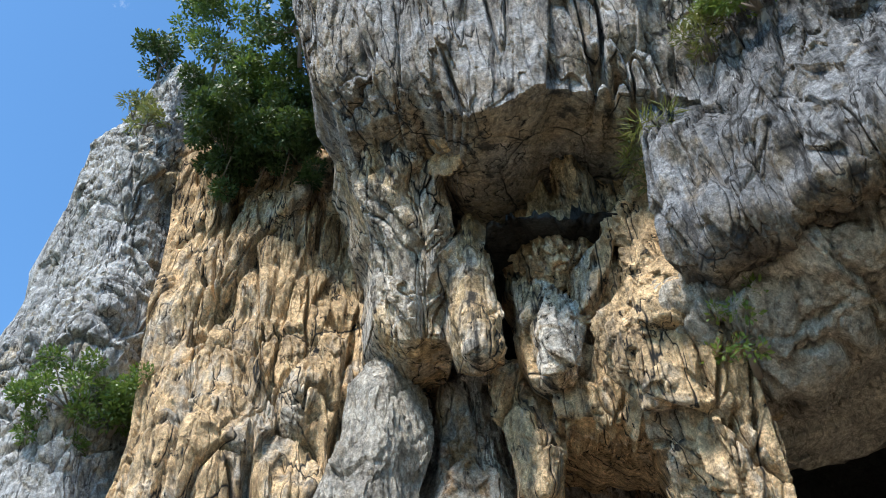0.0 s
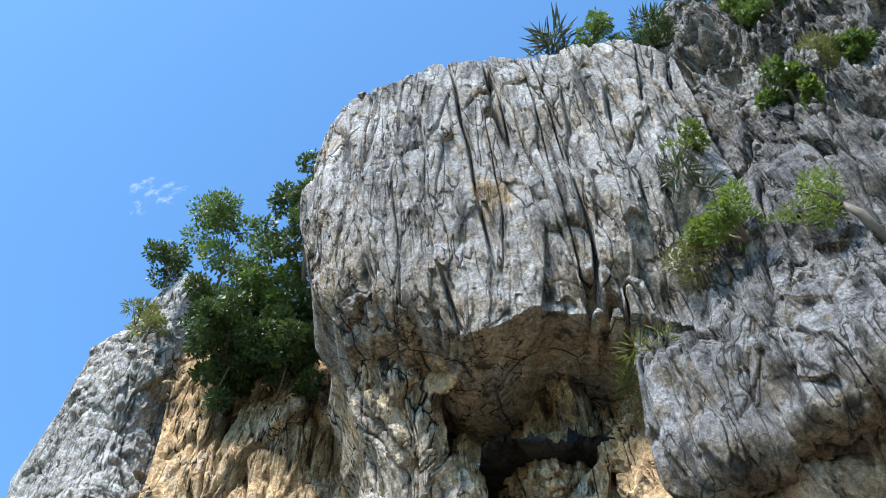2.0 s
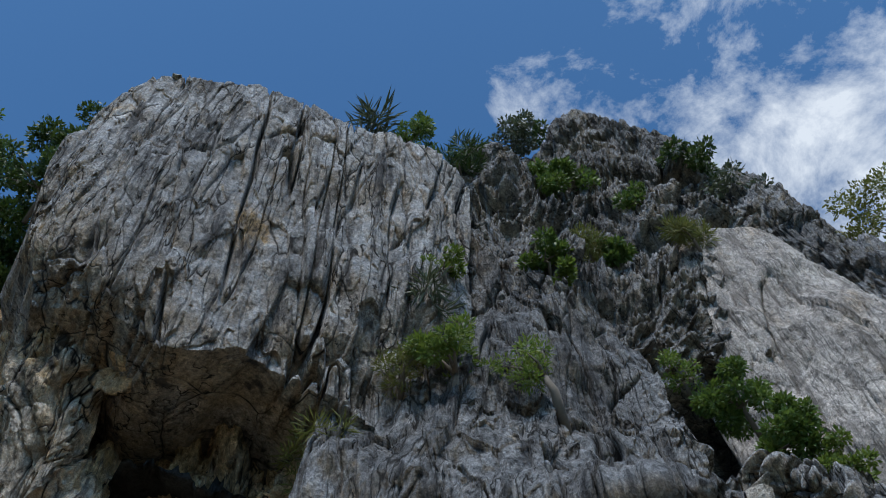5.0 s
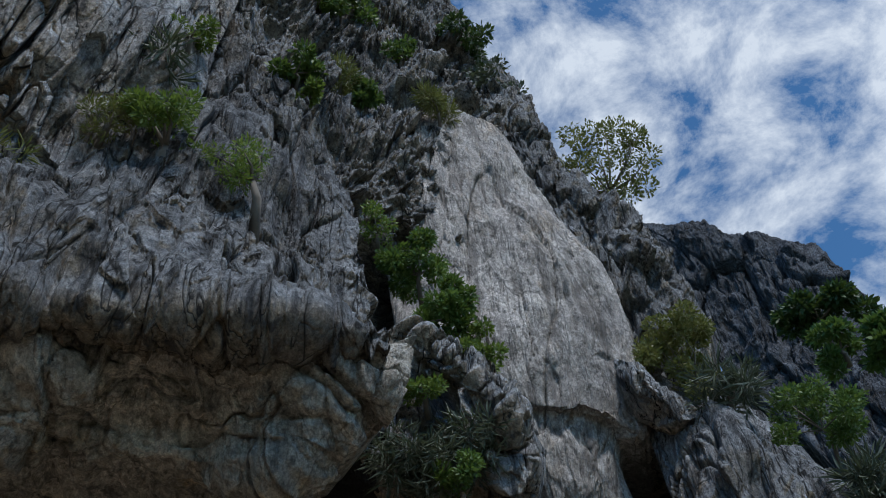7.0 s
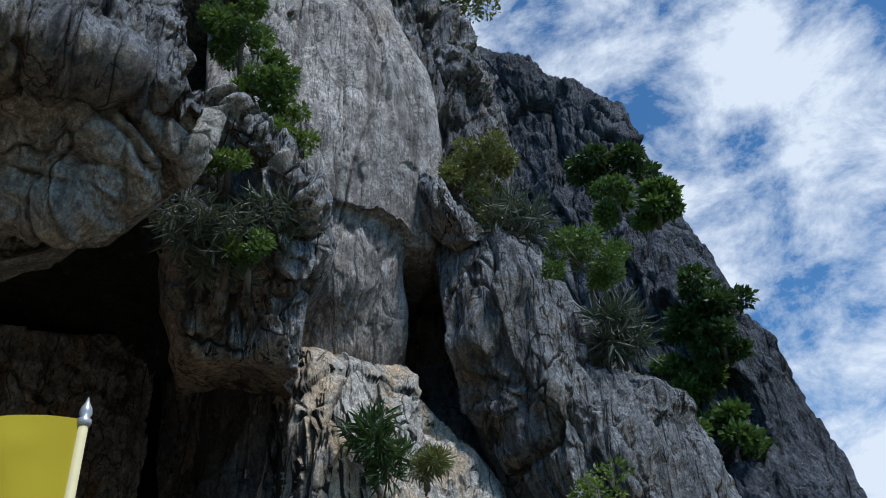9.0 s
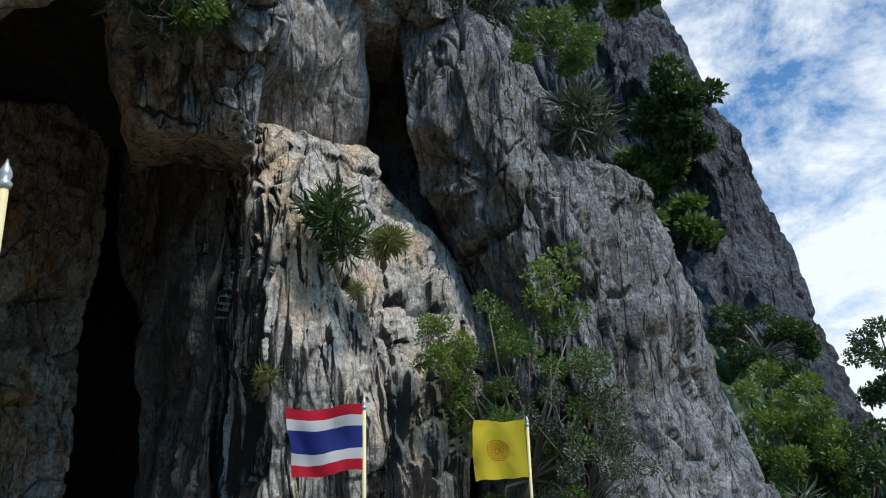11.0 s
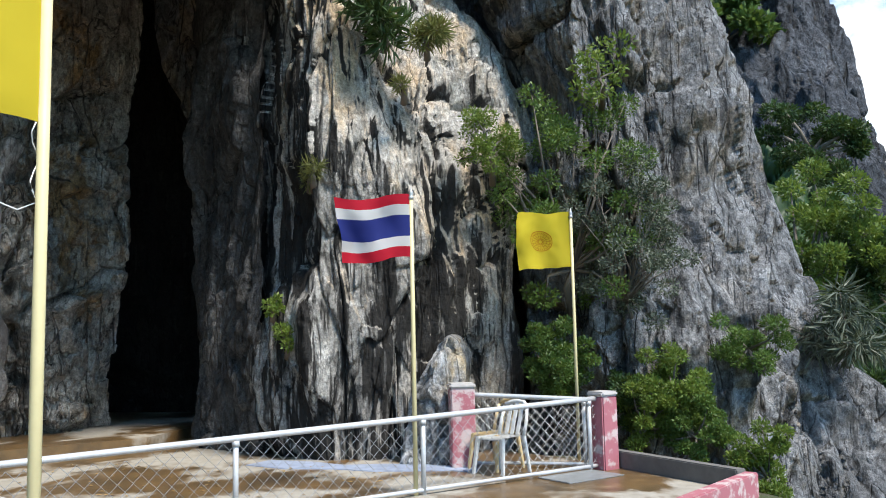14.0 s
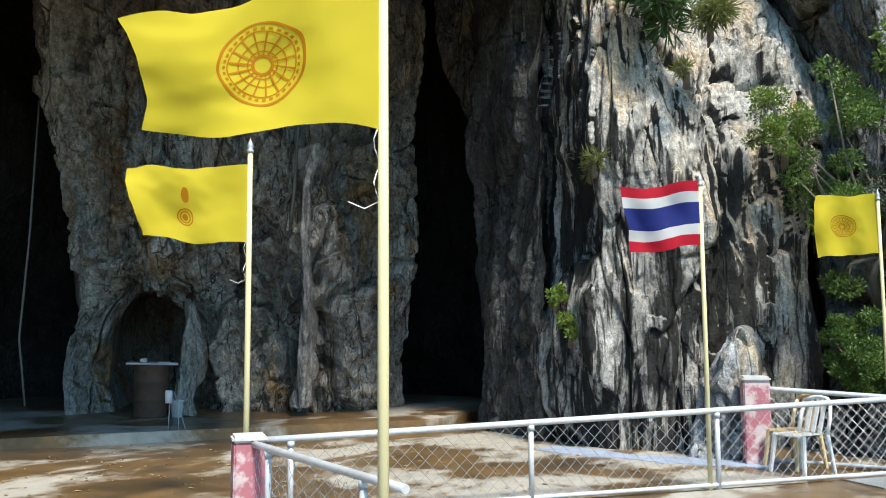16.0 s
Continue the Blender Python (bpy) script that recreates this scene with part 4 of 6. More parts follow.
        [(16.6, 9.3, 10.1), (16.7, 7.3, 9.8), (17.1, 4.9, 9.6), (18.1, 2.7, 9.3), (19.6, 0.5, 8.6)],
        [(16.8, 8.9, 7.0), (17.0, 6.8, 6.8), (16.8, 4.4, 6.5), (17.8, 2.2, 6.5), (19.2, 0.2, 6.6)],
        [(18.1, 7.1, 2.8), (17.9, 5.2, 2.7), (17.3, 2.9, 2.6), (18.2, 0.9, 2.1), (19.2, -1.8, 2.0)],
        [(18.2, 7.0, -1.0), (17.9, 5.2, -1.0), (17.3, 2.9, -0.9), (18.2, 1.0, -1.0), (19.2, -2.1, -1.2)],
    ],
    "cleft_edge": [
        [(10.7, 5.1, 11.4), (10.6, 4.8, 11.2), (10.8, 4.4, 10.9), (11.3, 4.3, 11.0)],
        [(10.8, 4.8, 10.5), (10.6, 4.3, 10.3), (10.8, 3.9, 9.8), (11.4, 3.7, 9.9)],
        [(11.0, 4.7, 9.8), (10.8, 4.1, 9.6), (11.0, 3.7, 9.2), (11.6, 3.6, 9.3)],
        [(11.0, 6.0, 10.0), (10.9, 5.0, 9.3), (11.1, 4.1, 8.7), (11.8, 3.7, 8.6)],
        [(11.4, 6.1, 8.6), (11.3, 5.1, 8.4), (11.5, 4.4, 8.2), (11.9, 4.0, 8.1)],
        [(11.9, 6.1, 7.5), (11.7, 5.2, 7.3), (11.8, 4.6, 7.2), (12.1, 4.2, 7.1)],
    ],
    "wooded_slope": [
        [(47.5, -4.6, 12.1), (45.0, -8.3, 8.8), (42.4, -10.5, 5.6), (39.4, -13.7, 4.3)],
        [(43.5, -4.0, 6.6), (41.1, -7.3, 4.6), (36.5, -9.5, 2.9), (33.2, -13.1, 2.2)],
        [(39.6, -3.3, 1.3), (35.2, -6.0, 0.9), (30.8, -7.8, 0.6), (27.7, -10.7, 0.6)],
        [(29.6, -2.3, -2.8), (25.4, -4.1, -2.1), (22.9, -6.2, -1.8), (20.0, -8.4, -1.3)],
    ],
    "flowstone": [
        [(12.8, 9.4, 4.7), (12.8, 9.1, 4.8), (13.1, 9.1, 4.7)],
        [(12.8, 9.4, 4.1), (12.7, 9.3, 4.0), (12.9, 9.3, 4.0)],
        [(12.8, 9.4, 2.4), (12.7, 9.3, 2.4), (12.9, 9.3, 2.4)],
        [(12.8, 9.5, 1.3), (12.8, 9.3, 1.3), (13.0, 9.4, 1.3)],
        [(12.9, 9.6, 0.3), (12.8, 9.4, 0.3), (13.1, 9.4, 0.3)],
    ],
    "flowstone_brown": [
        [(12.2, 11.5, 2.1), (12.1, 11.3, 2.1), (12.3, 11.4, 2.0)],
        [(12.0, 11.4, 1.3), (11.9, 11.2, 1.3), (12.2, 11.2, 1.3)],
        [(11.8, 11.3, 0.5), (11.8, 11.0, 0.5), (12.0, 11.1, 0.5)],
        [(11.8, 11.3, 0.2), (11.8, 11.0, 0.2), (12.1, 11.1, 0.2)],
    ],
    "foot_stone": [
        [(12.7, 2.4, 1.5), (12.6, 2.2, 1.6), (12.8, 2.1, 1.5)],
        [(12.5, 2.5, 1.2), (12.3, 2.3, 1.2), (12.7, 2.0, 1.1)],
        [(12.4, 2.7, 0.8), (12.2, 2.3, 0.7), (12.6, 2.0, 0.6)],
        [(12.4, 2.8, -0.1), (12.2, 2.3, -0.1), (12.6, 2.0, -0.2)],
    ],
}

# ---- the cliff ----
LOOKS = {
    "buttress_left": (ROCK_SMOOTH, "smooth grey limestone buttress with a few level cracks", dict(bulge=0.25, flute=0.04, block=0.10, steps=0.08, size=(260, 220), thick=5, upright=1.5, cracks=0.2)),
    "tan_wall": (ROCK_TAN, "ochre limestone wall with dark seams below the bush", dict(bulge=0.45, flute=0.2, block=0.17, size=(300, 260), thick=4, upright=0.35, fine=0.015, cracks=0.55)),
    "tan_boulder": (ROCK_BUFF, "large pale ochre rock wedge leaning on the wall", dict(bulge=0.15, flute=0.03, block=0.08, size=(160, 150), thick=1.5)),
    "dome": (ROCK_GREY, "grey fluted limestone dome overhanging the wall", dict(bulge=0.22, flute=0.10, block=0.10, size=(420, 460), thick=5, fine=0.022, upright=0.4, rim_keep=0.7, cracks=0.45)),
    "dome_foot": (ROCK_TAN, "ochre brown underside of the dome", dict(bulge=0.35, flute=0.1, block=0.3, size=(200, 220), thick=2)),
    "left_column": (ROCK_DRIP, "grey and ochre dripstone column beside the recess", dict(bulge=0.3, flute=0.34, block=0.16, size=(360, 200), thick=3, cracks=0.4)),
    "recess_wall": (ROCK_TAN, "brown ochre wall of the recess under the dome", dict(bulge=0.35, flute=0.3, block=0.24, size=(300, 220), thick=2.5, cracks=0.5)),
    "hanging_column": (ROCK_DRIP, "grey hanging dripstone column", dict(bulge=0.12, flute=0.12, block=0.08, size=(170, 80), thick=0.8)),
    "hanging_column_b": (ROCK_DRIP, "pale hanging dripstone column", dict(bulge=0.15, flute=0.13, block=0.1, size=(150, 100), thick=0.9)),
    "lower_column": (ROCK_TAN, "tapering ochre dripstone column", dict(bulge=0.15, flute=0.14, block=0.1, size=(160, 90), thick=0.9)),
    "lower_pillars": (ROCK_CAVE, "dark dripstone pillars in the recess", dict(bulge=0.3, flute=0.3, block=0.12, size=(200, 120), thick=1)),
    "right_pillar": (ROCK_TAN, "ochre limestone pillar right of the recess", dict(bulge=0.3, flute=0.24, block=0.2, size=(320, 180), thick=3, cracks=0.4)),
    "right_bulk": (ROCK_DARK, "dark grey limestone bulk with an overhanging lip", dict(bulge=0.5, flute=0.10, block=0.12, size=(320, 420), thick=4, fine=0.025, upright=0.7, rim_keep=0.9, cracks=0.35)),
    "lobe": (ROCK_BUFF, "pale ochre scalloped underside of the overhang", dict(bulge=0.5, flute=0.10, block=0.09, size=(240, 320), thick=2.5, steps=0.2, rim_keep=0.8, fine=0.03)),
    "peak": (ROCK_DARK, "dark broken limestone peak above the cliff", dict(bulge=0.7, flute=0.1, block=0.32, upright=1.6, size=(220, 320), thick=6)),
    "pale_wall": (ROCK_PALE, "smooth pale limestone wall with faint brown streaks", dict(bulge=0.28, flute=0.07, block=0.05, size=(420, 220), thick=4, upright=0.5)),
    "back_ridge": (ROCK_DARK, "dark grey limestone ridge behind the pale wall", dict(bulge=0.4, flute=0.14, block=0.25, size=(320, 120), thick=5)),
    "block": (ROCK_GREY, "angular grey block perched on the ridge", dict(bulge=0.1, flute=0.03, block=0.1, size=(70, 60), thick=1)),
    "mid_ridge": (ROCK_DARK, "dark grey limestone ridge with pale edges", dict(bulge=0.55, flute=0.2, block=0.16, size=(420, 260), thick=6, upright=0.55)),
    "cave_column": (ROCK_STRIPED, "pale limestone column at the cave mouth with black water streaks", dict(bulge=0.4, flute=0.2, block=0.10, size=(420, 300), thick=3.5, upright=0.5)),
    "cave_side": (ROCK_MOUTH_SHADE, "grey side wall inside the cave mouth, painted dark for shade", dict(bulge=0.25, flute=0.2, block=0.1, size=(240, 100), thick=1)),
    "cave_inner_wall": (ROCK_CAVE, "dark grey inner wall of the cave with a low niche", dict(bulge=0.5, flute=0.08, block=0.28, size=(300, 300), thick=4.5, upright=1.3, cracks=0.2, dips=((12.2, 12.4, 0.8, 0.55, 1.4, 3.4),))),
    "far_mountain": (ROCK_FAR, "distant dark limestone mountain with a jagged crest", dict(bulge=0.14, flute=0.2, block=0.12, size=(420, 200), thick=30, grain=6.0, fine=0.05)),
    "hill_east": (ROCK_DARK, "dark rock in the clefts of the cliff", dict(bulge=0.5, flute=0.25, block=0.2, size=(220, 160), thick=4)),
    "cleft_edge": (ROCK_GREY, "broken grey rock edge beside the overhang", dict(bulge=0.35, flute=0.15, block=0.25, size=(200, 130), thick=2)),
    "wooded_slope": (LEAF_DARK, "dark green overgrown slope below the mountain", dict(bulge=0.5, flute=0.1, block=0.2, size=(140, 140), thick=8, grain=3.0)),
    "flowstone": (ROCK_PALE, "thin whitish flowstone rib on the cave wall", dict(bulge=0.05, flute=0.04, block=0.02, size=(140, 20), thick=0.5)),
    "flowstone_brown": (ROCK_BUFF, "orange brown flowstone foot on the cave wall", dict(bulge=0.05, flute=0.05, block=0.02, size=(80, 30), thick=0.6)),
    "foot_stone": (ROCK_SMOOTH, "pale grey stone at the foot of the column", dict(bulge=0.1, flute=0.05, block=0.08, size=(90, 70), thick=0.8)),
}
for cage_name, (mat, label, opts) in LOOKS.items():
    rock("cliff_" + cage_name, ROCKS[cage_name], mat, label, **opts)

# the body of the hill behind the faces, and the roof and back of the cave, painted near-black for cave darkness
HILL = {
    "cliff_body_west": ([[(-7, 20, 22), (-4, 19, 19), (2, 16, 17), (6, 15, 22)], [(-7.5, 17, 14), (-4, 15.5, 12), (2, 13.5, 11), (6, 12.5, 14)], [(-8, 14, 6), (-4, 13.5, 5), (2, 12.5, 5), (6, 12, 7)], [(-8, 13, -1), (-4, 13, -1), (2, 12.5, -1), (6, 13, 2)]], ROCK_CAVE),
    "cave_roof": ([[(2.0, 8.4, 10.4), (5.0, 8.0, 10.2), (9.5, 6.0, 9.8), (12.4, 5.0, 9.5)], [(2.0, 12, 10.8), (7, 11, 10.6), (11, 9.5, 10.2), (14.5, 7, 9.8)], [(2.0, 21, 10.6), (8, 20, 10.4), (15, 18.5, 10.2), (21, 11, 10)]], ROCK_CAVE_SHADE),
    "cave_back": ([[(0, 15, 13), (8, 18, 13), (14, 17.5, 13), (19, 13, 13), (20, 7, 11)], [(0, 15, 5), (8, 18.5, 5), (14, 18, 5), (19, 13, 5), (20, 7, 5)], [(0, 15, -0.5), (8, 18.5, -0.5), (14, 18, -0.5), (19, 13, -0.5), (20, 7, -0.5)]], ROCK_CAVE_SHADE),
}
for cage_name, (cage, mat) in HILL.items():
    rock(cage_name, cage, mat, "rock inside the hill behind the cliff face, painted shade-black in the cave", size=(110, 150), bulge=0.6, flute=0.2, block=0.2, thick=2)

# ---- ground ----
def ground_sheet():
    n = 140
    a = np.sign(np.linspace(-1, 1, n)) * np.abs(np.linspace(-1, 1, n)) ** 3.2 * 1500
    x, y = np.meshgrid(a + 9, a + 2)
    p = np.stack([x.ravel(), y.ravel(), np.zeros(n * n)], 1)
    far = np.hypot(p[:, 0] - 8, p[:, 1] - 3)
    p[:, 2] = -0.06 - 0.5 * np.clip((far - 14) / 20, 0, 1) + 0.25 * np.clip((far - 14) / 10, 0, 1) * fbm(p * 0.2, 3)
    # the slope falls away outside the terrace
    out = (p[:, 0] - 11.2) * 0.66 - (p[:, 1] - 0.0) * 0.75
    p[:, 2] -= 1.2 * np.clip((out - 1.2) / 2.5, 0, 1)
    idx = np.arange(n * n).reshape(n, n)
    f = np.stack([idx[:-1, :-1], idx[:-1, 1:], idx[1:, 1:], idx[1:, :-1]], -1).reshape(-1, 4)
    k = Net("earth_and_litter")
    c = k.mix(k.ramp(k.noise(0.8, 7, 0.6), 0.35, 0.65), (0.10, 0.085, 0.06), (0.06, 0.075, 0.03))
    k.bump(k.noise(12, 6, 0.7), 0.8, 0.05)
    ob = new("ground", mesh_of("ground", p, f, k.done(c, 0.95)))
    return tagged(ob, "brown earth with leaf litter and weeds", "ground", "", "structure")


ground_sheet()


def wet_concrete():
    """Worn concrete: pale dry slabs, brown damp stains and rills."""
    k = Net("stained_concrete")
    st = k.noise(0.55, 7, 0.6, k.scaled(0.8, 1.2, 1), 0.5)
    st2 = k.noise(2.2, 6, 0.65)
    wet = k.ramp(k.math("ADD", st, k.math("MULTIPLY", st2, 0.25)), 0.55, 0.63)
    dry = k.mix(k.ramp(k.noise(5, 7, 0.7), 0.3, 0.7), (0.40, 0.37, 0.32), (0.28, 0.255, 0.21))
    brown = k.mix(k.ramp(st2, 0.35, 0.65), (0.20, 0.12, 0.05), (0.08, 0.055, 0.03))
    c = k.mix(wet, dry, brown)
    c = k.mix(k.ramp(k.noise(30, 4, 0.7), 0.62, 0.72, 0.0, 0.5), c, (0.06, 0.05, 0.04))
    k.bump(k.math("ADD", k.noise(22, 5, 0.7), k.math("MULTIPLY", st2, 0.5)), 0.3, 0.01)
    return k.done(c, k.ramp(wet, 0.0, 1.0, 0.75, 0.28), 0.0, 0.4)


CONCRETE = wet_concrete()
k = Net("peeling_pink_paint")
peel = k.math("ADD", k.noise(6, 7, 0.65), k.math("MULTIPLY", k.noise(1.2, 3), 0.4))
pc = k.mix(k.ramp(peel, 0.70, 0.80), (0.37, 0.13, 0.155), (0.50, 0.40, 0.39))
pc = k.mix(k.ramp(k.noise(2.5, 5), 0.5, 0.75, 0, 0.6), pc, (0.22, 0.09, 0.10))
k.bump(peel, 0.4, 0.006)
PINK = k.done(pc, 0.8)
CAPCON = plain("pale_concrete", (0.50, 0.47, 0.45), 0.85, 0, 12, 0.5, 0.5)
GALV = plain("painted_galvanised_pipe", (0.55, 0.56, 0.57), 0.45, 0.25, 16, 0.5, 0.1)
WIRE = plain("galvanised_wire", (0.40, 0.41, 0.42), 0.45, 0.6, 30, 0.4, 0.05)
POLE = plain("pale_yellow_painted_pole", (0.62, 0.54, 0.30), 0.5, 0, 9, 0.25, 0.15)
FIN = plain("silver_finial_paint", (0.45, 0.45, 0.44), 0.4, 0.5, 10, 0.3)

# terrace: cave floor slab, a low step up to the wet inner floor
F0, F1 = Vector((6.9, 4.95, 0)), Vector((12.2, 0.25, 0))
along = (F1 - F0).normalized()


def slab(name, corners, z0, z1, label, cuts=24):
    bm = bmesh.new()
    low = [bm.verts.new((x, y, z0)) for x, y in corners]
    top = [bm.verts.new((x, y, z1)) for x, y in corners]
    n = len(corners)
    bm.faces.new(top)
    bm.faces.new(low[::-1])
    for i in range(n):
        bm.faces.new((low[i], low[(i + 1) % n], top[(i + 1) % n], top[i]))
    bmesh.ops.bevel(bm, geom=[e for e in bm.edges if e.verts[0].co.z == z1 and e.verts[1].co.z == z1], offset=0.012, segments=2, affect="EDGES")
    bmesh.ops.recalc_face_normals(bm, faces=bm.faces)
    ob = part(name, bm, CONCRETE)
    return tagged(ob, label, "floor", "", "structure")


slab("floor", [(-9, -7), (8.7, -0.3), (10.9, -1.25), (12.8, 0.4), (14.4, 2.6), (17, 7), (9, 13), (2, 15), (-9, 9)], -0.6, 0.0, "worn concrete terrace stained brown by seeping water")
slab("floor_inner", [(8.4, 11.2), (10.3, 9.75), (13.6, 7.2), (18, 7.5), (18, 18), (6, 18)], -0.5, 0.16, "raised damp concrete cave floor with dark wet stains")
KERB = plain("dark_grey_kerb_concrete", (0.16, 0.15, 0.14), 0.85, 0, 9, 0.6, 0.5)


def kerb(a, b, w, z0, z1, mat, label):
    a, b = Vector((*a, 0)), Vector((*b, 0))
    d = b - a
    bm = box(0, -w / 2, z0, d.length, w / 2, z1, 0.012, 0.0)
    ob = part("kerb", bm, mat)
    ob.matrix_basis = Matrix.Translation(a) @ Matrix.Rotation(math.atan2(d.y, d.x), 4, "Z")
    return tagged(ob, label, "kerb", "", "structure")


kerb((12.45, 0.15), (10.98, -1.18), 0.14, -0.6, 0.20, KERB, "dark mossy concrete kerb of the terrace")
kerb((10.94, -1.27), (6.4, 0.85), 0.14, -0.6, 0.18, PINK, "low kerb with peeling pink paint along the terrace edge")


# ---- fence ----
def pillar(at, h, w=0.24, turn=0.0):
    ob = empty("fence_pillar", at, "square concrete fence pillar with peeling pink paint and a pale cap", "pillar", "fence pillars", turn)
    part("shaft", box(-w / 2, -w / 2, -0.1, w / 2, w / 2, h - 0.06, 0.015, 0.004), PINK, ob)
    cap = box(-w / 2 - 0.012, -w / 2 - 0.012, h - 0.06, w / 2 + 0.012, w / 2 + 0.012, h, 0.02, 0.004)
    part("cap", cap, CAPCON, ob, "bare pale concrete cap")
    return ob


def fence(a, b, za, zb, low, posts, mesh_low=0.06):
    """Pipe-framed chain-link fence from a to b; za, zb: height of the top rail at each end."""
    a, b = Vector((*a, 0)), Vector((*b, 0))
    d = b - a
    n = d.length
    root = empty("chain_link_fence", a, "chain-link fence with grey painted pipe rails and posts", "fence", "terrace fences")
    x = d.normalized()
    at = lambda s, z: x * s + Vector((0, 0, z))
    top = lambda s: za + (zb - za) * s / n
    part("top_rail", tube([at(s, top(s)) for s in np.linspace(0, n, 8)], 0.03, 10), GALV, root)
    part("bottom_rail", tube([at(s, low) for s in np.linspace(0, n, 8)], 0.022, 10), GALV, root)
    for s in posts:
        part("post", tube([at(s, 0.0), at(s, top(s) - 0.02)], 0.026, 10), GALV, root)
        part("clamp", tube([at(s, top(s) - 0.07), at(s, top(s) - 0.02)], 0.034, 10), GALV, root)
    # zigzag wires, each woven with the next
    pitch, rise, wires = 0.064, 0.064, []
    y = x.cross(Vector((0, 0, 1)))
    verts, faces = [], []
    rad = 0.0023
    s = 0.0
    k = 0
    while s < n - pitch:
        z, i, pts = low, 0, []
        while z < top(s) - 0.02:
            pts.append(at(s + (pitch if (i + k) % 2 else 0.0), z) + y * (0.004 if (i + k) % 2 else -0.004))
            z += rise
            i += 1
        for p, q in zip(pts, pts[1:]):
            base = len(verts)
            dv = (q - p).normalized()
            u = dv.cross(y).normalized() * rad
            w = y * rad
            for c in (p, q):
                verts += [c + u, c + w, c - u, c - w]
            for j in range(4):
                faces.append((base + j, base + (j + 1) % 4, base + 4 + (j + 1) % 4, base + 4 + j))
        s += pitch
        k += 1
    net = new("wire_mesh", mesh_of("wire_mesh", [tuple(v) for v in verts], faces, WIRE, False))
    net.parent = root
    tagged(net, "diamond chain-link wire mesh", "", "", "stuff")
    return root


P0, P1, P2 = (6.87, 4.96), (12.22, 0.25), (12.22, 1.97)
pillar((*P0, 0), 0.73, 0.26, -41)
pillar((*P1, 0), 0.91, 0.25, -41)
pillar((*P2, 0), 1.02, 0.30, 20)
fence(P0, P1, 0.67, 0.83, 0.05, (0.35, 2.55, 4.55, 6.9))
fence(P2, P1, 0.88, 0.80, 0.05, (1.5,))
P3 = (5.9, 2.75)
fence(P0, P3, 0.66, 0.62, 0.05, (0.4, 1.9))

# ---- flags ----


def cloth_material(name, color, glow=0.6):
    k = Net(name)
    weave = k.noise(160, 2, 0.5)
    c = k.mix(k.ramp(k.noise(3, 3), 0.3, 0.7, 0.0, 0.1), color, tuple(x * 0.85 for x in color))
    k.bump(weave, 0.08, 0.001)
    k.done(c, 0.75, 0, 0.2)
    tr = k.n.new("ShaderNodeBsdfTranslucent")
    k.put(tr.inputs["Color"], c)
    mx = k.n.new("ShaderNodeMixShader")
    mx.inputs[0].default_value = glow
    k.l.new(k.bsdf.outputs[0], mx.inputs[1])
    k.l.new(tr.outputs[0], mx.inputs[2])
    k.l.new(mx.outputs[0], k.out.inputs["Surface"])
    return k.mat


YELLOW = cloth_material("yellow_flag_cloth", (0.85, 0.68, 0.05))
RED = cloth_material("red_flag_cloth", (0.62, 0.02, 0.045))
WHITE = cloth_material("white_flag_cloth", (0.80, 0.80, 0.80))
BLUE = cloth_material("blue_flag_cloth", (0.035, 0.05, 0.26))
PRINT = cloth_material("russet_print", (0.60, 0.27, 0.015))
CORD = plain("white_cord", (0.7, 0.69, 0.66), 0.8)


def waving(w, h, phase, amp, sag, pinch, rise=0.0):
    """The surface of a flying flag: u along the fly, v up the hoist."""

    def at(u, v):
        a = amp * u**0.7
        y = a * math.sin(5.2 * u * w / 0.9 + phase + 0.9 * v) + 0.35 * a * math.sin(11 * u + 2 * phase - 3 * v) + 0.2 * a * math.sin(7 * v + 4 * u)
        x = u * w * (1 - 0.06 * math.sin(3 * v + phase)) - pinch * u * (1 - v) ** 2
        z = v * h - sag * u**1.4 + 0.03 * u * math.sin(6 * u + phase) + (pinch * 0.5 + rise) * u * (1 - v)
        k = noise.noise_vector(Vector((u * 3.2 + phase, v * 2.6, phase))) + 0.5 * noise.noise_vector(Vector((u * 7.5 + phase, v * 6.0, 3 + phase)))
        return Vector((x, y, z)) + k * 0.024 * min(1.0, u * 3) * w

    return at


def sheet(at, u0, u1, v0, v1, nu, nv, lift=0.0):
    bm = bmesh.new()
    grid = []
    for i in range(nu + 1):
        col = []
        for j in range(nv + 1):
            u, v = u0 + (u1 - u0) * i / nu, v0 + (v1 - v0) * j / nv
            col.append(bm.verts.new(at(u, v) + Vector((0, lift, 0))))
        grid.append(col)
    for i in range(nu):
        for j in range(nv):
            f = bm.faces.new((grid[i][j], grid[i + 1][j], grid[i + 1][j + 1], grid[i][j + 1]))
            f.smooth = True
    return bm


def disc_print(at, u, v, ru, rv, r0, r1, lift, segs=56, dashes=1):
    """A ring of print that follows the cloth."""
    bm = bmesh.new()
    for i in range(segs):
        if dashes > 1 and i % 2:
            continue
        a0, a1 = 2 * math.pi * i / segs, 2 * math.pi * (i + 1) / segs
        quad = []
        for a, r in ((a0, r0), (a1, r0), (a1, r1), (a0, r1)):
            quad.append(bm.verts.new(at(u + ru * r * math.cos(a), v + rv * r * math.sin(a)) + Vector((0, lift, 0))))
        bm.faces.new(quad)
    return bm


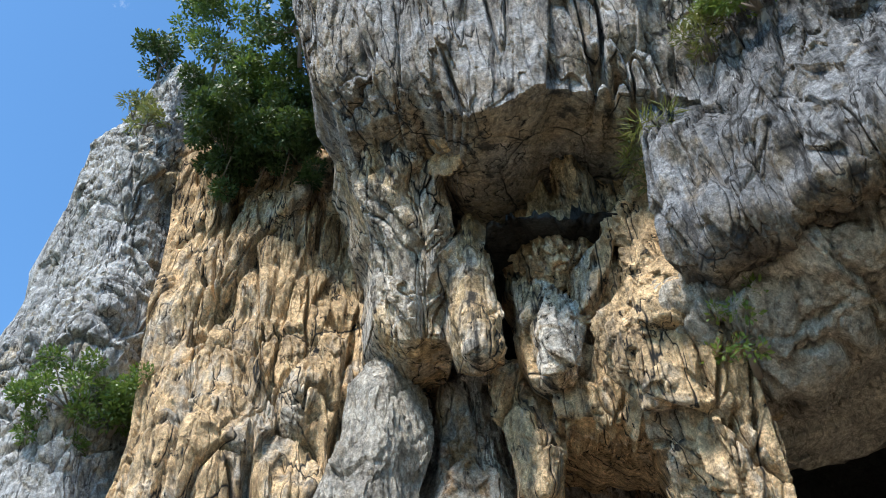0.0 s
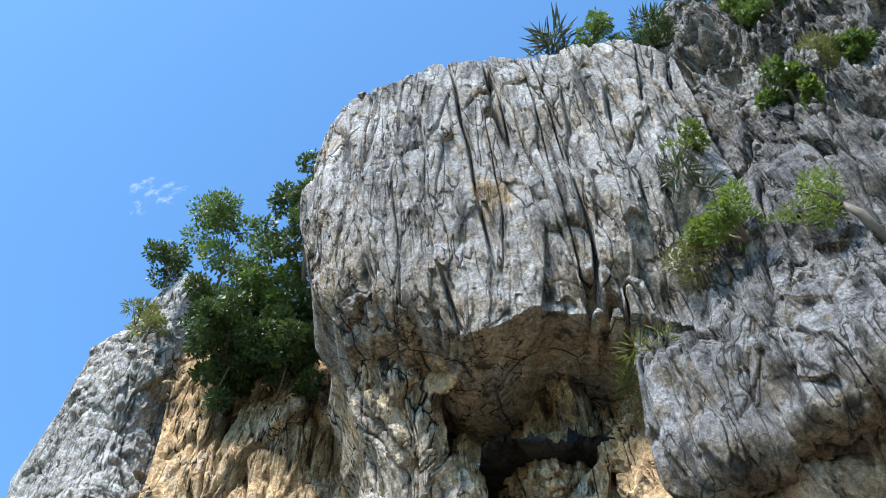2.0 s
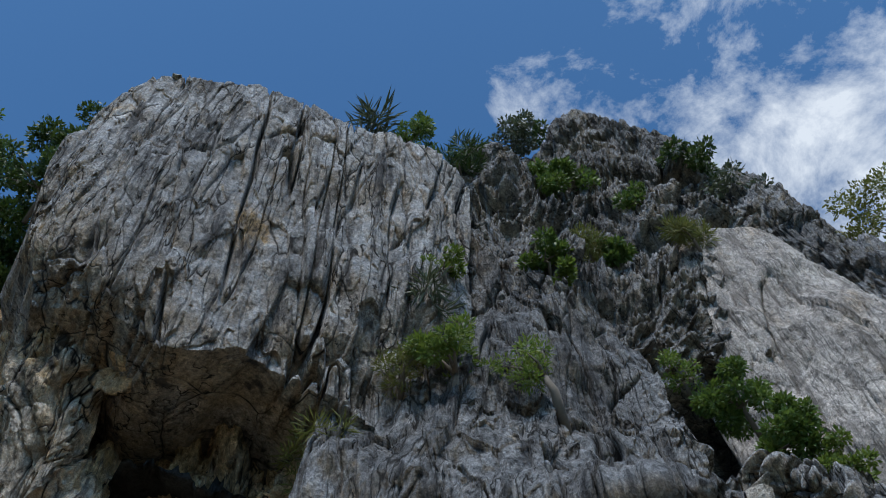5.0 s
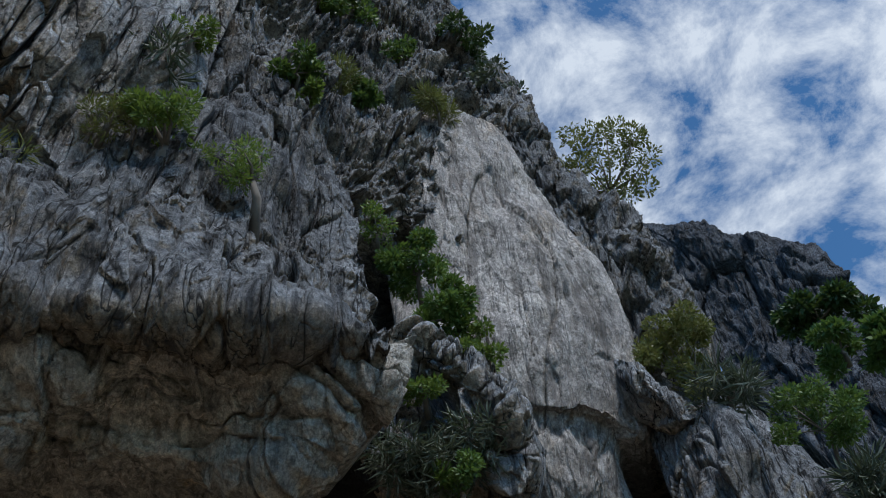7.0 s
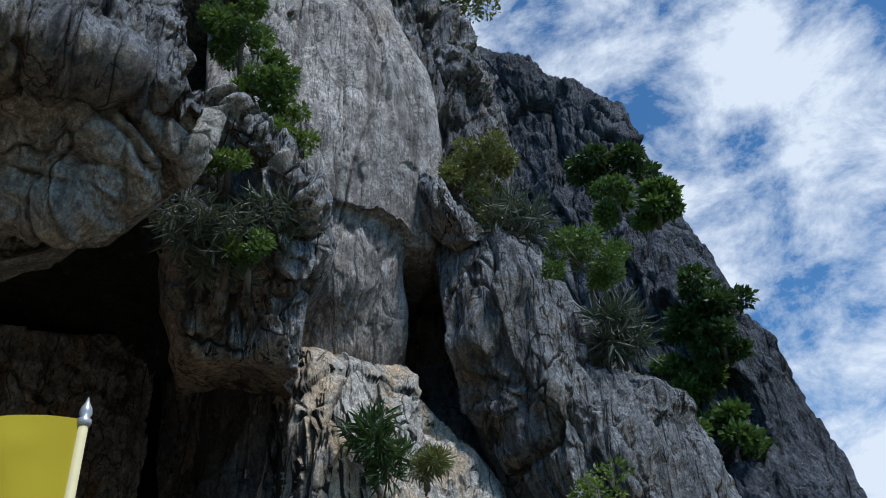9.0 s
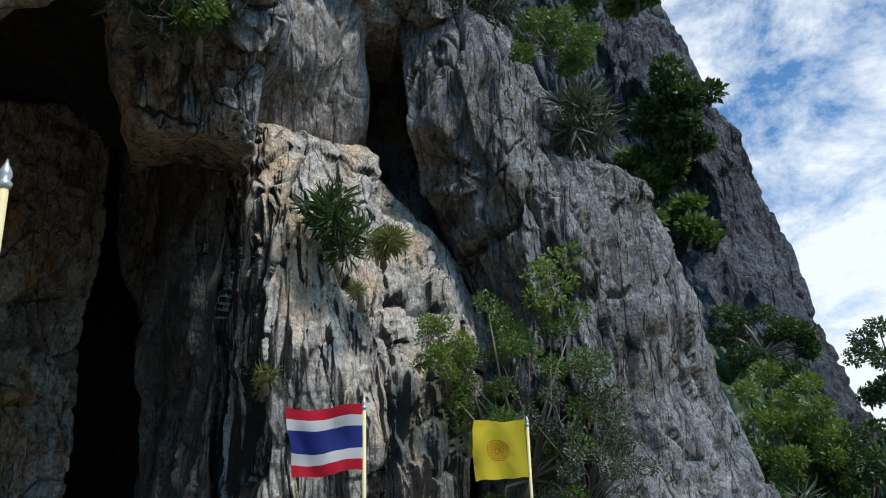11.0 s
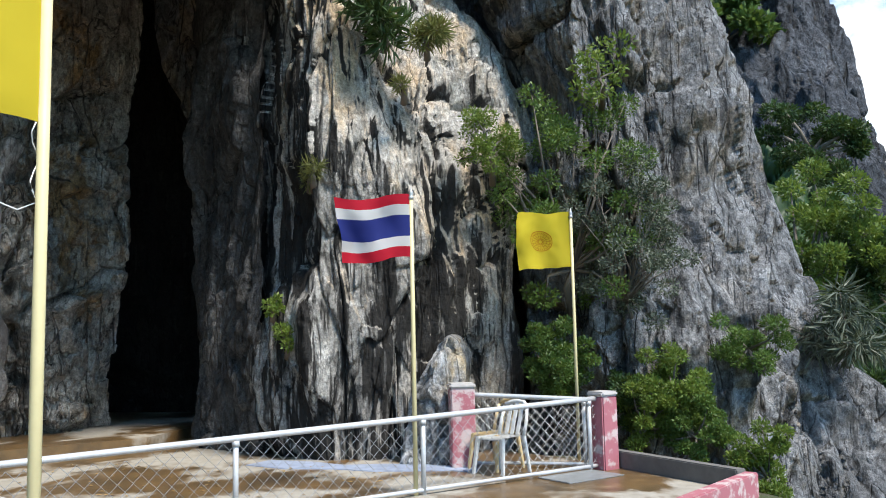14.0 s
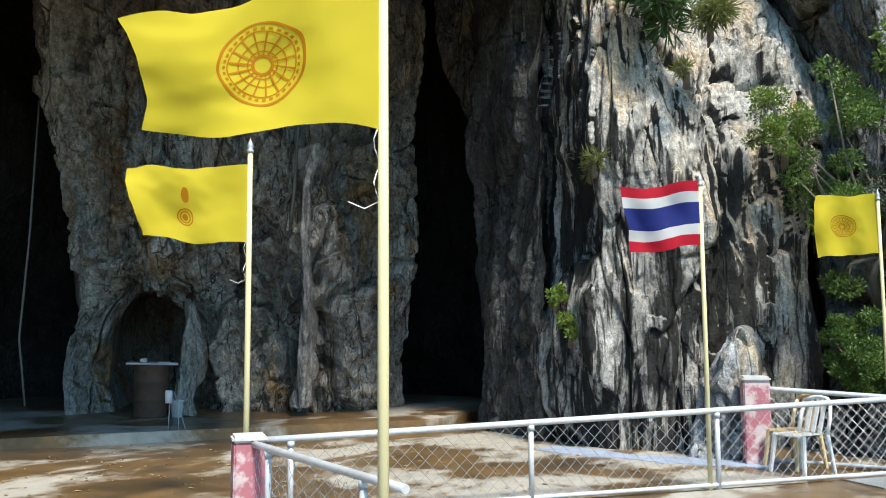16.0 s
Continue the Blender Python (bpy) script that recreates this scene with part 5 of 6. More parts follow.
def flagpole(base, height, radius, label, group="flagpoles"):
    ob = empty("flagpole", base, label, "flagpole", group)
    part("pole", tube([(0, 0, -0.05), (0, 0, height * 0.5), (0, 0, height - 0.14)], [radius, radius * 0.97, radius * 0.85], 14), POLE, ob)
    hh = height - 0.14
    prof = [(0.0, 1.0), (0.012, 1.25), (0.03, 1.25), (0.04, 0.8), (0.06, 1.15), (0.085, 0.95), (0.11, 0.45), (0.14, 0.04)]
    part("finial", tube([(0, 0, hh + z) for z, _ in prof], [radius * r for _, r in prof], 12), FIN, ob, "silver bud-shaped finial")
    return ob


def fly(ob, z, turn, kind, w, h, phase, amp=0.07, sag=0.03, pinch=0.0, cord=True, rise=0.0):
    """A flag on a pole. turn: the way in which it flies, degrees from east."""
    at = waving(w, h, phase, amp, sag, pinch, rise)
    m = pose(0, 0, z, 0, 0, turn)
    made = []
    if kind == "national":
        bands = ((0, 1 / 6, RED, "red_stripe"), (1 / 6, 2 / 6, WHITE, "white_stripe"), (2 / 6, 4 / 6, BLUE, "blue_stripe"), (4 / 6, 5 / 6, WHITE, "white_stripe"), (5 / 6, 1, RED, "red_stripe"))
        for v0, v1, mat, nm in bands:
            made.append(part(nm, sheet(at, 0.02, 1, v0, v1, 36, 6), mat, ob))
    else:
        made.append(part("flag", sheet(at, 0.02, 1, 0, 1, 48, 28), YELLOW, ob, "plain yellow cloth flag"))
        if kind == "wheel":
            ru, rv = 0.19, 0.19 * w / h
            rings = [(0.93, 1.0, 1), (0.80, 0.86, 2), (0.74, 0.77, 1), (0.50, 0.53, 1), (0.30, 0.33, 1), (0.17, 0.24, 1)]
            for side in (1, -1):
                bms = [disc_print(at, 0.52, 0.5, ru, rv, a, b, side * 0.003, 64, ds) for a, b, ds in rings]
                spokes = bmesh.new()
                for i in range(16):
                    an = 2 * math.pi * i / 16
                    q = []
                    for r, da in ((0.24, -0.06), (0.24, 0.06), (0.74, 0.03), (0.74, -0.03)):
                        q.append(spokes.verts.new(at(0.52 + ru * r * math.cos(an + da), 0.5 + rv * r * math.sin(an + da)) + Vector((0, side * 0.003, 0))))
                    spokes.faces.new(q)
                made.append(part("printed_wheel", join(*bms, spokes), PRINT, ob, "russet printed spoked wheel emblem"))
        elif kind == "crest":
            for side in (1, -1):
                bms = [disc_print(at, 0.58, 0.34, 0.075, 0.115, a, b, side * 0.003, 32) for a, b in ((0.0, 0.35), (0.55, 0.68), (0.85, 1.0))]
                made.append(part("printed_crest", join(*bms), PRINT, ob, "small russet printed crest"))
                made.append(part("printed_plume", disc_print(at, 0.55, 0.62, 0.03, 0.10, 0.0, 1.0, side * 0.003, 20), PRINT, ob, "small russet printed plume"))
    for o in made:
        o.matrix_basis = m
    if cord:
        path = [(0.03 + 0.015 * math.sin(i * 1.3), 0.02 * math.cos(i), z - 0.04 * i) for i in range(9)]
        c = part("cord", tube(path + [(0.09, 0.04, z - 0.36), (0.16, 0.03, z - 0.33)], 0.003, 6), CORD, ob, "loose white flag cord")
        c.matrix_basis = pose(0, 0, 0, 0, 0, turn)


near_pole = flagpole((4.56, 1.98, 0), 3.30, 0.026, "pale yellow flagpole flying a yellow flag with a russet wheel", "flagpoles")
fly(near_pole, 2.47, 134, "wheel", 1.10, 0.72, 0.6, 0.11, 0.34, 0.04, rise=0.26)
small_pole = flagpole((7.05, 5.16, 0), 3.30, 0.026, "pale yellow flagpole behind the fence pillar with a yellow flag", "flagpoles")
fly(small_pole, 2.36, 134, "crest", 0.97, 0.70, 2.2, 0.10, 0.10, 0.05, rise=0.08)
national_pole = flagpole((10.22, 2.02, 0), 3.16, 0.024, "bamboo-yellow flagpole flying a red, white and blue striped flag", "flagpoles")
fly(national_pole, 2.42, 118, "national", 0.76, 0.66, 1.4, 0.12, 0.08, cord=False)
wheel_pole = flagpole((12.85, 0.60, 0), 3.23, 0.022, "pale yellow flagpole with a small yellow flag by the fence", "flagpoles")
fly(wheel_pole, 2.46, 112, "wheel", 0.72, 0.72, 3.0, 0.10, 0.05, cord=False)

overhead_pole = flagpole((1.5, -2.2, 0), 4.2, 0.026, "pale yellow flagpole with a striped national flag flying overhead", "flagpoles")
fly(overhead_pole, 3.3, 100, "national", 1.15, 0.76, 0.9, 0.10, 0.05, cord=False)


# ---- chairs ----
def chair(at, turn, color, label):
    """A stackable moulded plastic chair without arms."""
    ob = empty("plastic_chair", at, label, "chair", "plastic chairs on the terrace", turn)
    mat = plain(color[0], color[1], 0.45, 0, 10, 0.25, 0.05)
    seat = sheet(lambda u, v: Vector(((u - 0.5) * 0.42 * (1 - 0.1 * v), (v - 0.5) * 0.42, 0.43 - 0.02 * math.sin(math.pi * u) * math.sin(math.pi * v) - (0.03 * (v < 0.04)))), 0, 1, 0, 1, 10, 10)
    bmesh.ops.solidify(seat, geom=seat.faces[:], thickness=0.018)
    part("seat", seat, mat, ob)
    for sx in (-1, 1):
        for sy in (-1, 1):
            x, y = sx * 0.185, sy * 0.185
            leg = box(-0.026, -0.02, 0, 0.026, 0.02, 0.43, 0.008)
            for v in leg.verts:
                t = v.co.z / 0.43
                v.co.x = v.co.x * (0.75 + 0.35 * t) + x + sx * 0.045 * (1 - t)
                v.co.y = v.co.y * (0.75 + 0.35 * t) + y + sy * 0.05 * (1 - t)
            part("leg", leg, mat, ob)
    # back: two side stiles, a curved head and three slats
    bend = lambda z: 0.19 + (z - 0.43) * 0.28
    for sx in (-1, 1):
        part("stile", tube([(sx * 0.19, bend(0.42), 0.42), (sx * 0.195, bend(0.6), 0.6), (sx * 0.17, bend(0.76), 0.76)], [0.022, 0.02, 0.02], 8), mat, ob)
    head = tube([(-0.17, bend(0.76), 0.76), (-0.10, bend(0.8) + 0.02, 0.80), (0, bend(0.81) + 0.03, 0.812), (0.10, bend(0.8) + 0.02, 0.80), (0.17, bend(0.76), 0.76)], 0.024, 8)
    part("head_rail", head, mat, ob)
    for sx in (-0.085, 0.0, 0.085):
        s = box(sx - 0.026, -0.007, 0.43, sx + 0.026, 0.007, 0.80, 0.004)
        for v in s.verts:
            v.co.y += bend(v.co.z) + 0.02 * (v.co.z - 0.43) / 0.37
        part("back_slat", s, mat, ob)
    return ob


chair((11.72, 1.40, 0), -122, ("white_plastic", (0.62, 0.63, 0.62)), "white moulded plastic chair standing on the terrace")
chair((12.08, 1.53, 0), -122, ("cream_plastic", (0.60, 0.47, 0.26)), "faded cream plastic chair behind the white one")


# ---- cave things ----
RUST = plain("rusty_brown_drum_steel", (0.11, 0.06, 0.04), 0.75, 0.3, 8, 0.8, 0.4)


def drum(at):
    ob = empty("oil_drum", at, "rusty dark brown oil drum standing in the cave", "drum")
    prof = [(0.0, 0.285), (0.02, 0.295), (0.04, 0.285), (0.28, 0.285), (0.30, 0.298), (0.32, 0.285), (0.57, 0.285), (0.59, 0.298), (0.61, 0.285), (0.84, 0.285), (0.86, 0.295), (0.88, 0.29)]
    part("body", tube([(0, 0, z) for z, _ in prof], [r for _, r in prof], 28), RUST, ob)
    return ob


drum((11.63, 11.72, 0.16))
lid = part("board", join(box(-0.42, -0.2, 0, 0.42, 0.2, 0.03, 0.006, 0.004), box(-0.2, -0.1, 0.03, -0.08, 0.05, 0.10, 0.01, 0.01), box(0.1, -0.12, 0.03, 0.3, 0.02, 0.05, 0.006, 0.006)), CAPCON)
lid.matrix_basis = pose(11.63, 11.72, 1.044, 1, 2, -40)
tagged(lid, "weathered pale board lying across the drum", "board")
bucket = empty("bucket", (11.85, 11.28, 0.16), "small white plastic bucket beside the drum", "bucket")
BW = plain("white_bucket_plastic", (0.6, 0.61, 0.62), 0.5)
part("body", tube([(0, 0, 0), (0, 0, 0.26), (0, 0, 0.27), (0, 0, 0.285)], [0.12, 0.15, 0.165, 0.16], 20), BW, bucket)
part("handle", tube([(0.16 * math.cos(a), 0, 0.26 + 0.10 * math.sin(a)) for a in np.linspace(0, math.pi, 9)], 0.005, 6), WIRE, bucket)
stand = empty("lamp_stand", (10.35, 9.85, 0.0), "small white cup on thin crossed metal rods", "stand")
part("rod", tube([(0, 0, 0), (0.02, 0.0, 0.62)], 0.008, 6), WIRE, stand)
part("rod", tube([(0.22, -0.2, 0), (0.05, -0.05, 0.72)], 0.008, 6), WIRE, stand)
part("rod", tube([(0.08, -0.1, 0.72), (0.12, -0.1, 0.0)], 0.008, 6), WIRE, stand)
part("cup", tube([(0, 0, 0.55), (0, 0, 0.72), (0, 0, 0.74)], [0.05, 0.055, 0.04], 14), BW, stand, "white plastic cup")

# ---- small things on the floor and walls ----
BLUEP = plain("bluish_wash_on_concrete", (0.30, 0.35, 0.46), 0.7, 0, 6, 0.8, 0.4)


def strip(name, pts, width, z0, z1, mat, label, category):
    bm = bmesh.new()
    rows = []
    for i, q in enumerate(pts):
        q = Vector((*q, 0))
        d = (Vector((*pts[min(i + 1, len(pts) - 1)], 0)) - Vector((*pts[max(i - 1, 0)], 0))).normalized()
        s = Vector((-d.y, d.x, 0)) * width * 0.5 * (1 + 0.35 * math.sin(i * 2.3))
        rows.append([bm.verts.new(q - s + Vector((0, 0, z0))), bm.verts.new(q - s * 0.97 + Vector((0, 0, z1))), bm.verts.new(q + s * 0.97 + Vector((0, 0, z1))), bm.verts.new(q + s + Vector((0, 0, z0)))])
    for r, t in zip(rows, rows[1:]):
        for k in range(4):
            bm.faces.new((r[k], t[k], t[(k + 1) % 4], r[(k + 1) % 4]))
    bm.faces.new(rows[0])
    bm.faces.new(rows[-1][::-1])
    bmesh.ops.recalc_face_normals(bm, faces=bm.faces)
    return tagged(part(name, bm, mat), label, category, "", "structure")


strip("pavement_wash", [(12.26, 4.71), (12.09, 4.07), (11.99, 3.49), (12.00, 2.99), (12.03, 2.51), (12.03, 2.05), (12.05, 1.73)], 0.5, -0.02, 0.012, BLUEP, "bluish lime wash along the foot of the rock", "pavement")
plate = part("drain_cover", box(-0.42, -0.26, 0.0, 0.42, 0.26, 0.014, 0.004, 0.002), plain("grey_sheet_metal", (0.36, 0.37, 0.37), 0.5, 0.5, 6, 0.5))
plate.matrix_basis = pose(11.57, 0.48, 0.001, 0, 0, -41)
tagged(plate, "flat grey sheet-metal cover lying beside the pillar", "cover")

LITTER = plain("dry_leaf_litter", (0.36, 0.24, 0.10), 0.85, 0, 30, 0.6)
rng = np.random.RandomState(5)
n = 420
cx, cy = rng.uniform(6.5, 12.0, n), rng.uniform(1.0, 10.5, n)
keep = (cx - 6.9) * 0.66 + (cy - 4.95) * 0.75 > 0.3
cx, cy = cx[keep], cy[keep]
n = len(cx)
an, sz = rng.uniform(0, 6.28, n), rng.uniform(0.015, 0.045, n)
cz = 0.006 + rng.uniform(0, 0.006, n)
dx, dy = np.cos(an) * sz, np.sin(an) * sz
lv = np.stack([np.stack([cx - dx, cy - dy, cz], 1), np.stack([cx + dy * 0.5, cy - dx * 0.5, cz + 0.008], 1), np.stack([cx + dx, cy + dy, cz], 1), np.stack([cx - dy * 0.5, cy + dx * 0.5, cz + 0.01], 1)], 1).reshape(-1, 3)
lf = np.arange(n)[:, None] * 4 + np.arange(4)
tagged(new("leaf_litter", mesh_of("leaf_litter", lv, lf, LITTER, False)), "dry brown leaves scattered over the terrace", "leaves", "", "stuff")

ROOT = plain("dark_hanging_root", (0.13, 0.12, 0.105), 0.9, 0, 12, 0.6, 0.5)
for path, r in (([(9.89, 12.53, 5.35), (9.78, 12.48, 3.11), (9.65, 12.45, 1.50), (9.69, 12.30, 0.46)], 0.018), ([(12.85, 9.50, 6.19), (12.73, 9.49, 5.00), (12.71, 9.52, 4.07), (12.73, 9.65, 3.20)], 0.03)):
    ob = part("hanging_root", tube(path, [r * 0.7] + [r] * (len(path) - 2) + [r * 0.9], 7), ROOT)
    tagged(ob, "thin grey root hanging down the cave wall", "root", "hanging roots")

# ---- plants, each rooted on its ledge ----
plant("shrub", (-2.24, 11.60, 15.98), 1.61, LEAF_DARK, "dense dark green bush hanging over the ochre wall", "shrub", count=11000, size=0.17, tall=1.0, clumps=34, seed=1, thick=0.014)
plant("shrub", (-3.0, 11.5, 15.5), 1.0, LEAF_DARK, "dense dark green bush hanging over the ochre wall", "shrub", count=4200, size=0.17, clumps=24, seed=80, thick=0.012)
plant("shrub", (-1.7, 11.4, 15.4), 1.0, LEAF_DARK, "dense dark green bush hanging over the ochre wall", "shrub", count=4200, size=0.17, clumps=24, seed=81, thick=0.012)
plant("shrub", (-2.1, 11.3, 17.0), 0.95, LEAF_MID, "bright green top of the bush over the ochre wall", "shrub", count=3600, size=0.17, clumps=22, seed=82, thick=0.012)
plant("shrub", (-3.32, 11.67, 17.27), 0.99, LEAF_DARK, "dense dark green bush hanging over the ochre wall", "shrub", count=2600, size=0.17, clumps=18, seed=2, thick=0.014)
plant("tree", (-4.40, 13.40, 22.07), 1.40, LEAF_MID, "small green tree growing on a rocky shoulder", "tree", count=2600, size=0.2, clumps=14, stem=0.6, seed=3)
plant("tree", (-1.13, 9.72, 19.15), 0.82, LEAF_DARK, "small dark green tree leaning out beside the dome", "tree", count=1500, size=0.2, clumps=9, stem=0.6, lean=(-0.5, 0.0), seed=4)
plant("tree", (-1.26, 10.00, 17.46), 0.69, LEAF_DARK, "small dark green tree leaning out beside the dome", "tree", count=1000, size=0.2, clumps=8, stem=0.5, lean=(-0.5, 0.0), seed=44)
plant("tree", (-5.78, 13.32, 21.19), 0.73, LEAF_DARK, "small dark green tree on the grey buttress top", "tree", count=900, size=0.2, clumps=8, stem=0.5, seed=5)
plant("shrub", (-5.85, 12.72, 18.59), 0.45, LEAF_DRY, "yellow-green feathery shrub on the buttress edge", "shrub", count=700, size=0.22, aspect=0.16, clumps=9, seed=6)
plant("shrub", (-5.34, 12.42, 17.87), 0.48, LEAF_DRY, "nearly bare twiggy shrub on the buttress edge", "shrub", count=160, size=0.2, clumps=12, seed=7)
plant("shrub", (-4.69, 11.41, 9.30), 0.75, LEAF_MID, "green bush in a cleft of the grey buttress", "shrub", count=2200, size=0.13, clumps=18, seed=8)
plant("shrub", (-4.08, 11.69, 9.59), 0.58, LEAF_MID, "green bush in a cleft of the grey buttress", "shrub", count=1500, size=0.13, clumps=14, seed=9)
plant("shrub", (4.29, 7.47, 10.42), 0.46, LEAF_DRY, "dry grassy tuft on the ochre pillar", "shrub", count=700, size=0.22, aspect=0.1, clumps=12, seed=10)
plant("shrub", (4.67, 7.41, 7.24), 0.40, LEAF_LIGHT, "sparse creeper hanging on the ochre pillar", "shrub", count=240, size=0.12, clumps=12, tall=1.4, seed=45)
plant("tree", (5.72, 5.96, 11.29), 0.55, LEAF_LIGHT, "crooked little tree with feathery light green leaves", "tree", count=1500, size=0.16, aspect=0.3, clumps=12, stem=0.4, seed=11, thick=0.06)
plant("shrub", (5.12, 6.45, 11.87), 0.40, LEAF_DRY, "pale feathery tuft beside the crooked tree", "shrub", count=900, size=0.12, aspect=0.2, clumps=9, seed=12)
plant("tree", (6.92, 5.19, 10.78), 0.46, LEAF_LIGHT, "sparse pale-stemmed little tree on a ledge", "tree", count=650, size=0.13, aspect=0.3, clumps=9, stem=0.6, lean=(-0.4, 0.0), seed=13, thick=0.06)
plant("shrub", (5.72, 6.02, 14.54), 0.37, LEAF_LIGHT, "small green shrub on the fluted face", "shrub", count=600, size=0.13, clumps=8, tall=1.3, seed=14)
plant("shrub", (5.45, 6.07, 13.53), 0.31, LEAF_GREY, "bare agave-like rosettes on the fluted face", "shrub", count=160, size=0.4, aspect=0.1, clumps=5, seed=15)
plant("shrub", (5.19, 6.34, 20.25), 0.55, LEAF_MID, "green bush on the skyline of the dome", "shrub", count=1000, size=0.16, clumps=8, seed=16)
plant("shrub", (4.32, 6.64, 20.30), 0.45, LEAF_GREY, "spiky grey-green blades on the skyline", "shrub", count=200, size=0.6, aspect=0.08, clumps=5, upright=0.7, seed=17)
plant("shrub", (8.24, 8.65, 27.27), 0.77, LEAF_DARK, "dark spiky bush on the skyline", "shrub", count=900, size=0.4, aspect=0.12, clumps=8, upright=0.6, seed=18)
plant("shrub", (11.16, 9.17, 32.43), 1.06, LEAF_GREY, "grey-green bush on the skyline under the peak", "shrub", count=1400, size=0.25, clumps=10, seed=19)
plant("shrub", (12.36, 8.90, 34.95), 0.62, LEAF_DARK, "dark green bush on the skyline under the peak", "shrub", count=500, size=0.25, clumps=6, seed=20)
plant("shrub", (11.34, 7.47, 26.06), 0.86, LEAF_MID, "green bush in a hollow of the peak", "shrub", count=1500, size=0.25, clumps=10, seed=21)
plant("shrub", (12.67, 6.27, 24.16), 0.44, LEAF_MID, "green bush in a hollow of the peak", "shrub", count=500, size=0.25, clumps=6, tall=1.3, seed=22)
plant("shrub", (15.18, 5.33, 27.80), 0.90, LEAF_DARK, "dark bush on the crest of the peak", "shrub", count=1000, size=0.3, clumps=10, tall=0.7, seed=23)
plant("shrub", (15.96, 4.72, 25.75), 1.08, LEAF_GREY, "sparse twiggy bush on the crest of the peak", "shrub", count=700, size=0.3, clumps=14, tall=0.8, seed=24)
plant("shrub", (8.79, 6.58, 18.24), 0.48, LEAF_MID, "bright green broad-leaved shrub in a ledge", "shrub", count=800, size=0.22, clumps=7, tall=1.2, seed=25)
plant("shrub", (8.84, 6.39, 17.36), 0.27, LEAF_LIGHT, "yellow-green ferns in a ledge", "shrub", count=300, size=0.2, clumps=5, seed=26)
plant("shrub", (10.48, 6.63, 20.19), 0.48, LEAF_DRY, "grassy grey-green tuft on a ledge", "shrub", count=900, size=0.25, aspect=0.12, clumps=8, seed=27)
plant("shrub", (10.80, 6.20, 19.74), 0.36, LEAF_MID, "green bush on a ledge", "shrub", count=700, size=0.2, clumps=6, seed=28)
plant("shrub", (12.62, 5.14, 20.39), 0.50, LEAF_DRY, "grassy tuft on a ledge", "shrub", count=800, size=0.3, aspect=0.1, clumps=8, seed=29)
plant("shrub", (10.83, 4.94, 12.61), 0.63, LEAF_MID, "leafy creeper filling the cleft beside the pale wall", "shrub", count=2400, size=0.14, clumps=16, seed=30)
plant("shrub", (10.89, 4.43, 11.29), 0.58, LEAF_MID, "leafy creeper filling the cleft beside the pale wall", "shrub", count=2400, size=0.14, clumps=16, seed=31)
plant("shrub", (11.10, 3.99, 10.49), 0.40, LEAF_LIGHT, "leafy creeper filling the cleft beside the pale wall", "shrub", count=1200, size=0.13, clumps=12, seed=32)
plant("shrub", (10.43, 5.57, 13.87), 0.36, LEAF_LIGHT, "thin green creeper above the cleft", "shrub", count=400, size=0.13, clumps=8, tall=1.5, seed=33)
plant("agave", (10.61, 4.70, 8.18), 0.51, LEAF_GREY, "clump of grey-green spiky agaves on the ledge", "agave", count=900, size=0.30, aspect=0.08, clumps=26, upright=0.1, seed=34)
plant("agave", (10.86, 4.25, 8.62), 0.42, LEAF_GREY, "clump of grey-green spiky agaves on the ledge", "agave", count=700, size=0.30, aspect=0.08, clumps=20, upright=0.0, droop=0.2, seed=35)
plant("agave", (10.14, 5.09, 8.44), 0.39, LEAF_GREY, "clump of grey-green spiky agaves on the ledge", "agave", count=500, size=0.30, aspect=0.08, clumps=20, upright=0.0, droop=0.3, seed=46)
plant("shrub", (10.59, 4.33, 8.00), 0.37, LEAF_MID, "green shrub under the agaves", "shrub", count=900, size=0.12, clumps=10, seed=47)
plant("shrub", (10.22, 4.59, 9.46), 0.25, LEAF_LIGHT, "green shrub in the cleft under the overhang", "shrub", count=400, size=0.14, clumps=6, seed=48)
plant("tree", (18.13, 2.58, 20.12), 1.61, LEAF_DRY, "airy tree with thin leaves on the skyline", "tree", count=2600, size=0.2, clumps=26, stem=0.9, seed=36, thick=0.07)
plant("tree", (15.15, 1.64, 11.27), 0.91, LEAF_DRY, "yellowish green tree at the foot of the pale wall", "tree", count=3200, size=0.15, clumps=22, tall=1.2, stem=0.2, seed=37)
plant("shrub", (18.42, 0.00, 11.45), 0.92, LEAF_MID, "bright green bush behind the middle ridge", "shrub", count=2800, size=0.16, clumps=18, seed=38)
plant("tree", (56.43, -1.80, 41.72), 2.76, LEAF_DARK, "dark green tree on the far mountain flank", "tree", count=2200, size=0.8, clumps=12, tall=0.7, seed=39, thick=0.15)
plant("tree", (53.33, -4.59, 35.82), 1.79, LEAF_MID, "green tree on the far mountain flank", "tree", count=1400, size=0.8, clumps=10, seed=40, thick=0.15)
plant("tree", (51.42, -1.98, 35.59), 1.34, LEAF_MID, "green tree on the far mountain flank", "tree", count=900, size=0.7, clumps=8, seed=49, thick=0.15)
plant("tree", (61.17, -7.02, 31.12), 2.71, LEAF_DARK, "dark green tree on the far mountain edge", "tree", count=2600, size=0.8, clumps=14, seed=41, thick=0.15)
plant("tree", (61.08, -7.90, 28.62), 1.93, LEAF_DARK, "dark green tree on the far mountain edge", "tree", count=1600, size=0.8, clumps=10, seed=50, thick=0.15)
plant("tree", (64.68, -5.86, 27.60), 2.50, LEAF_MID, "green tree in the gully behind the ridge", "tree", count=2200, size=0.85, clumps=14, seed=42, thick=0.12)
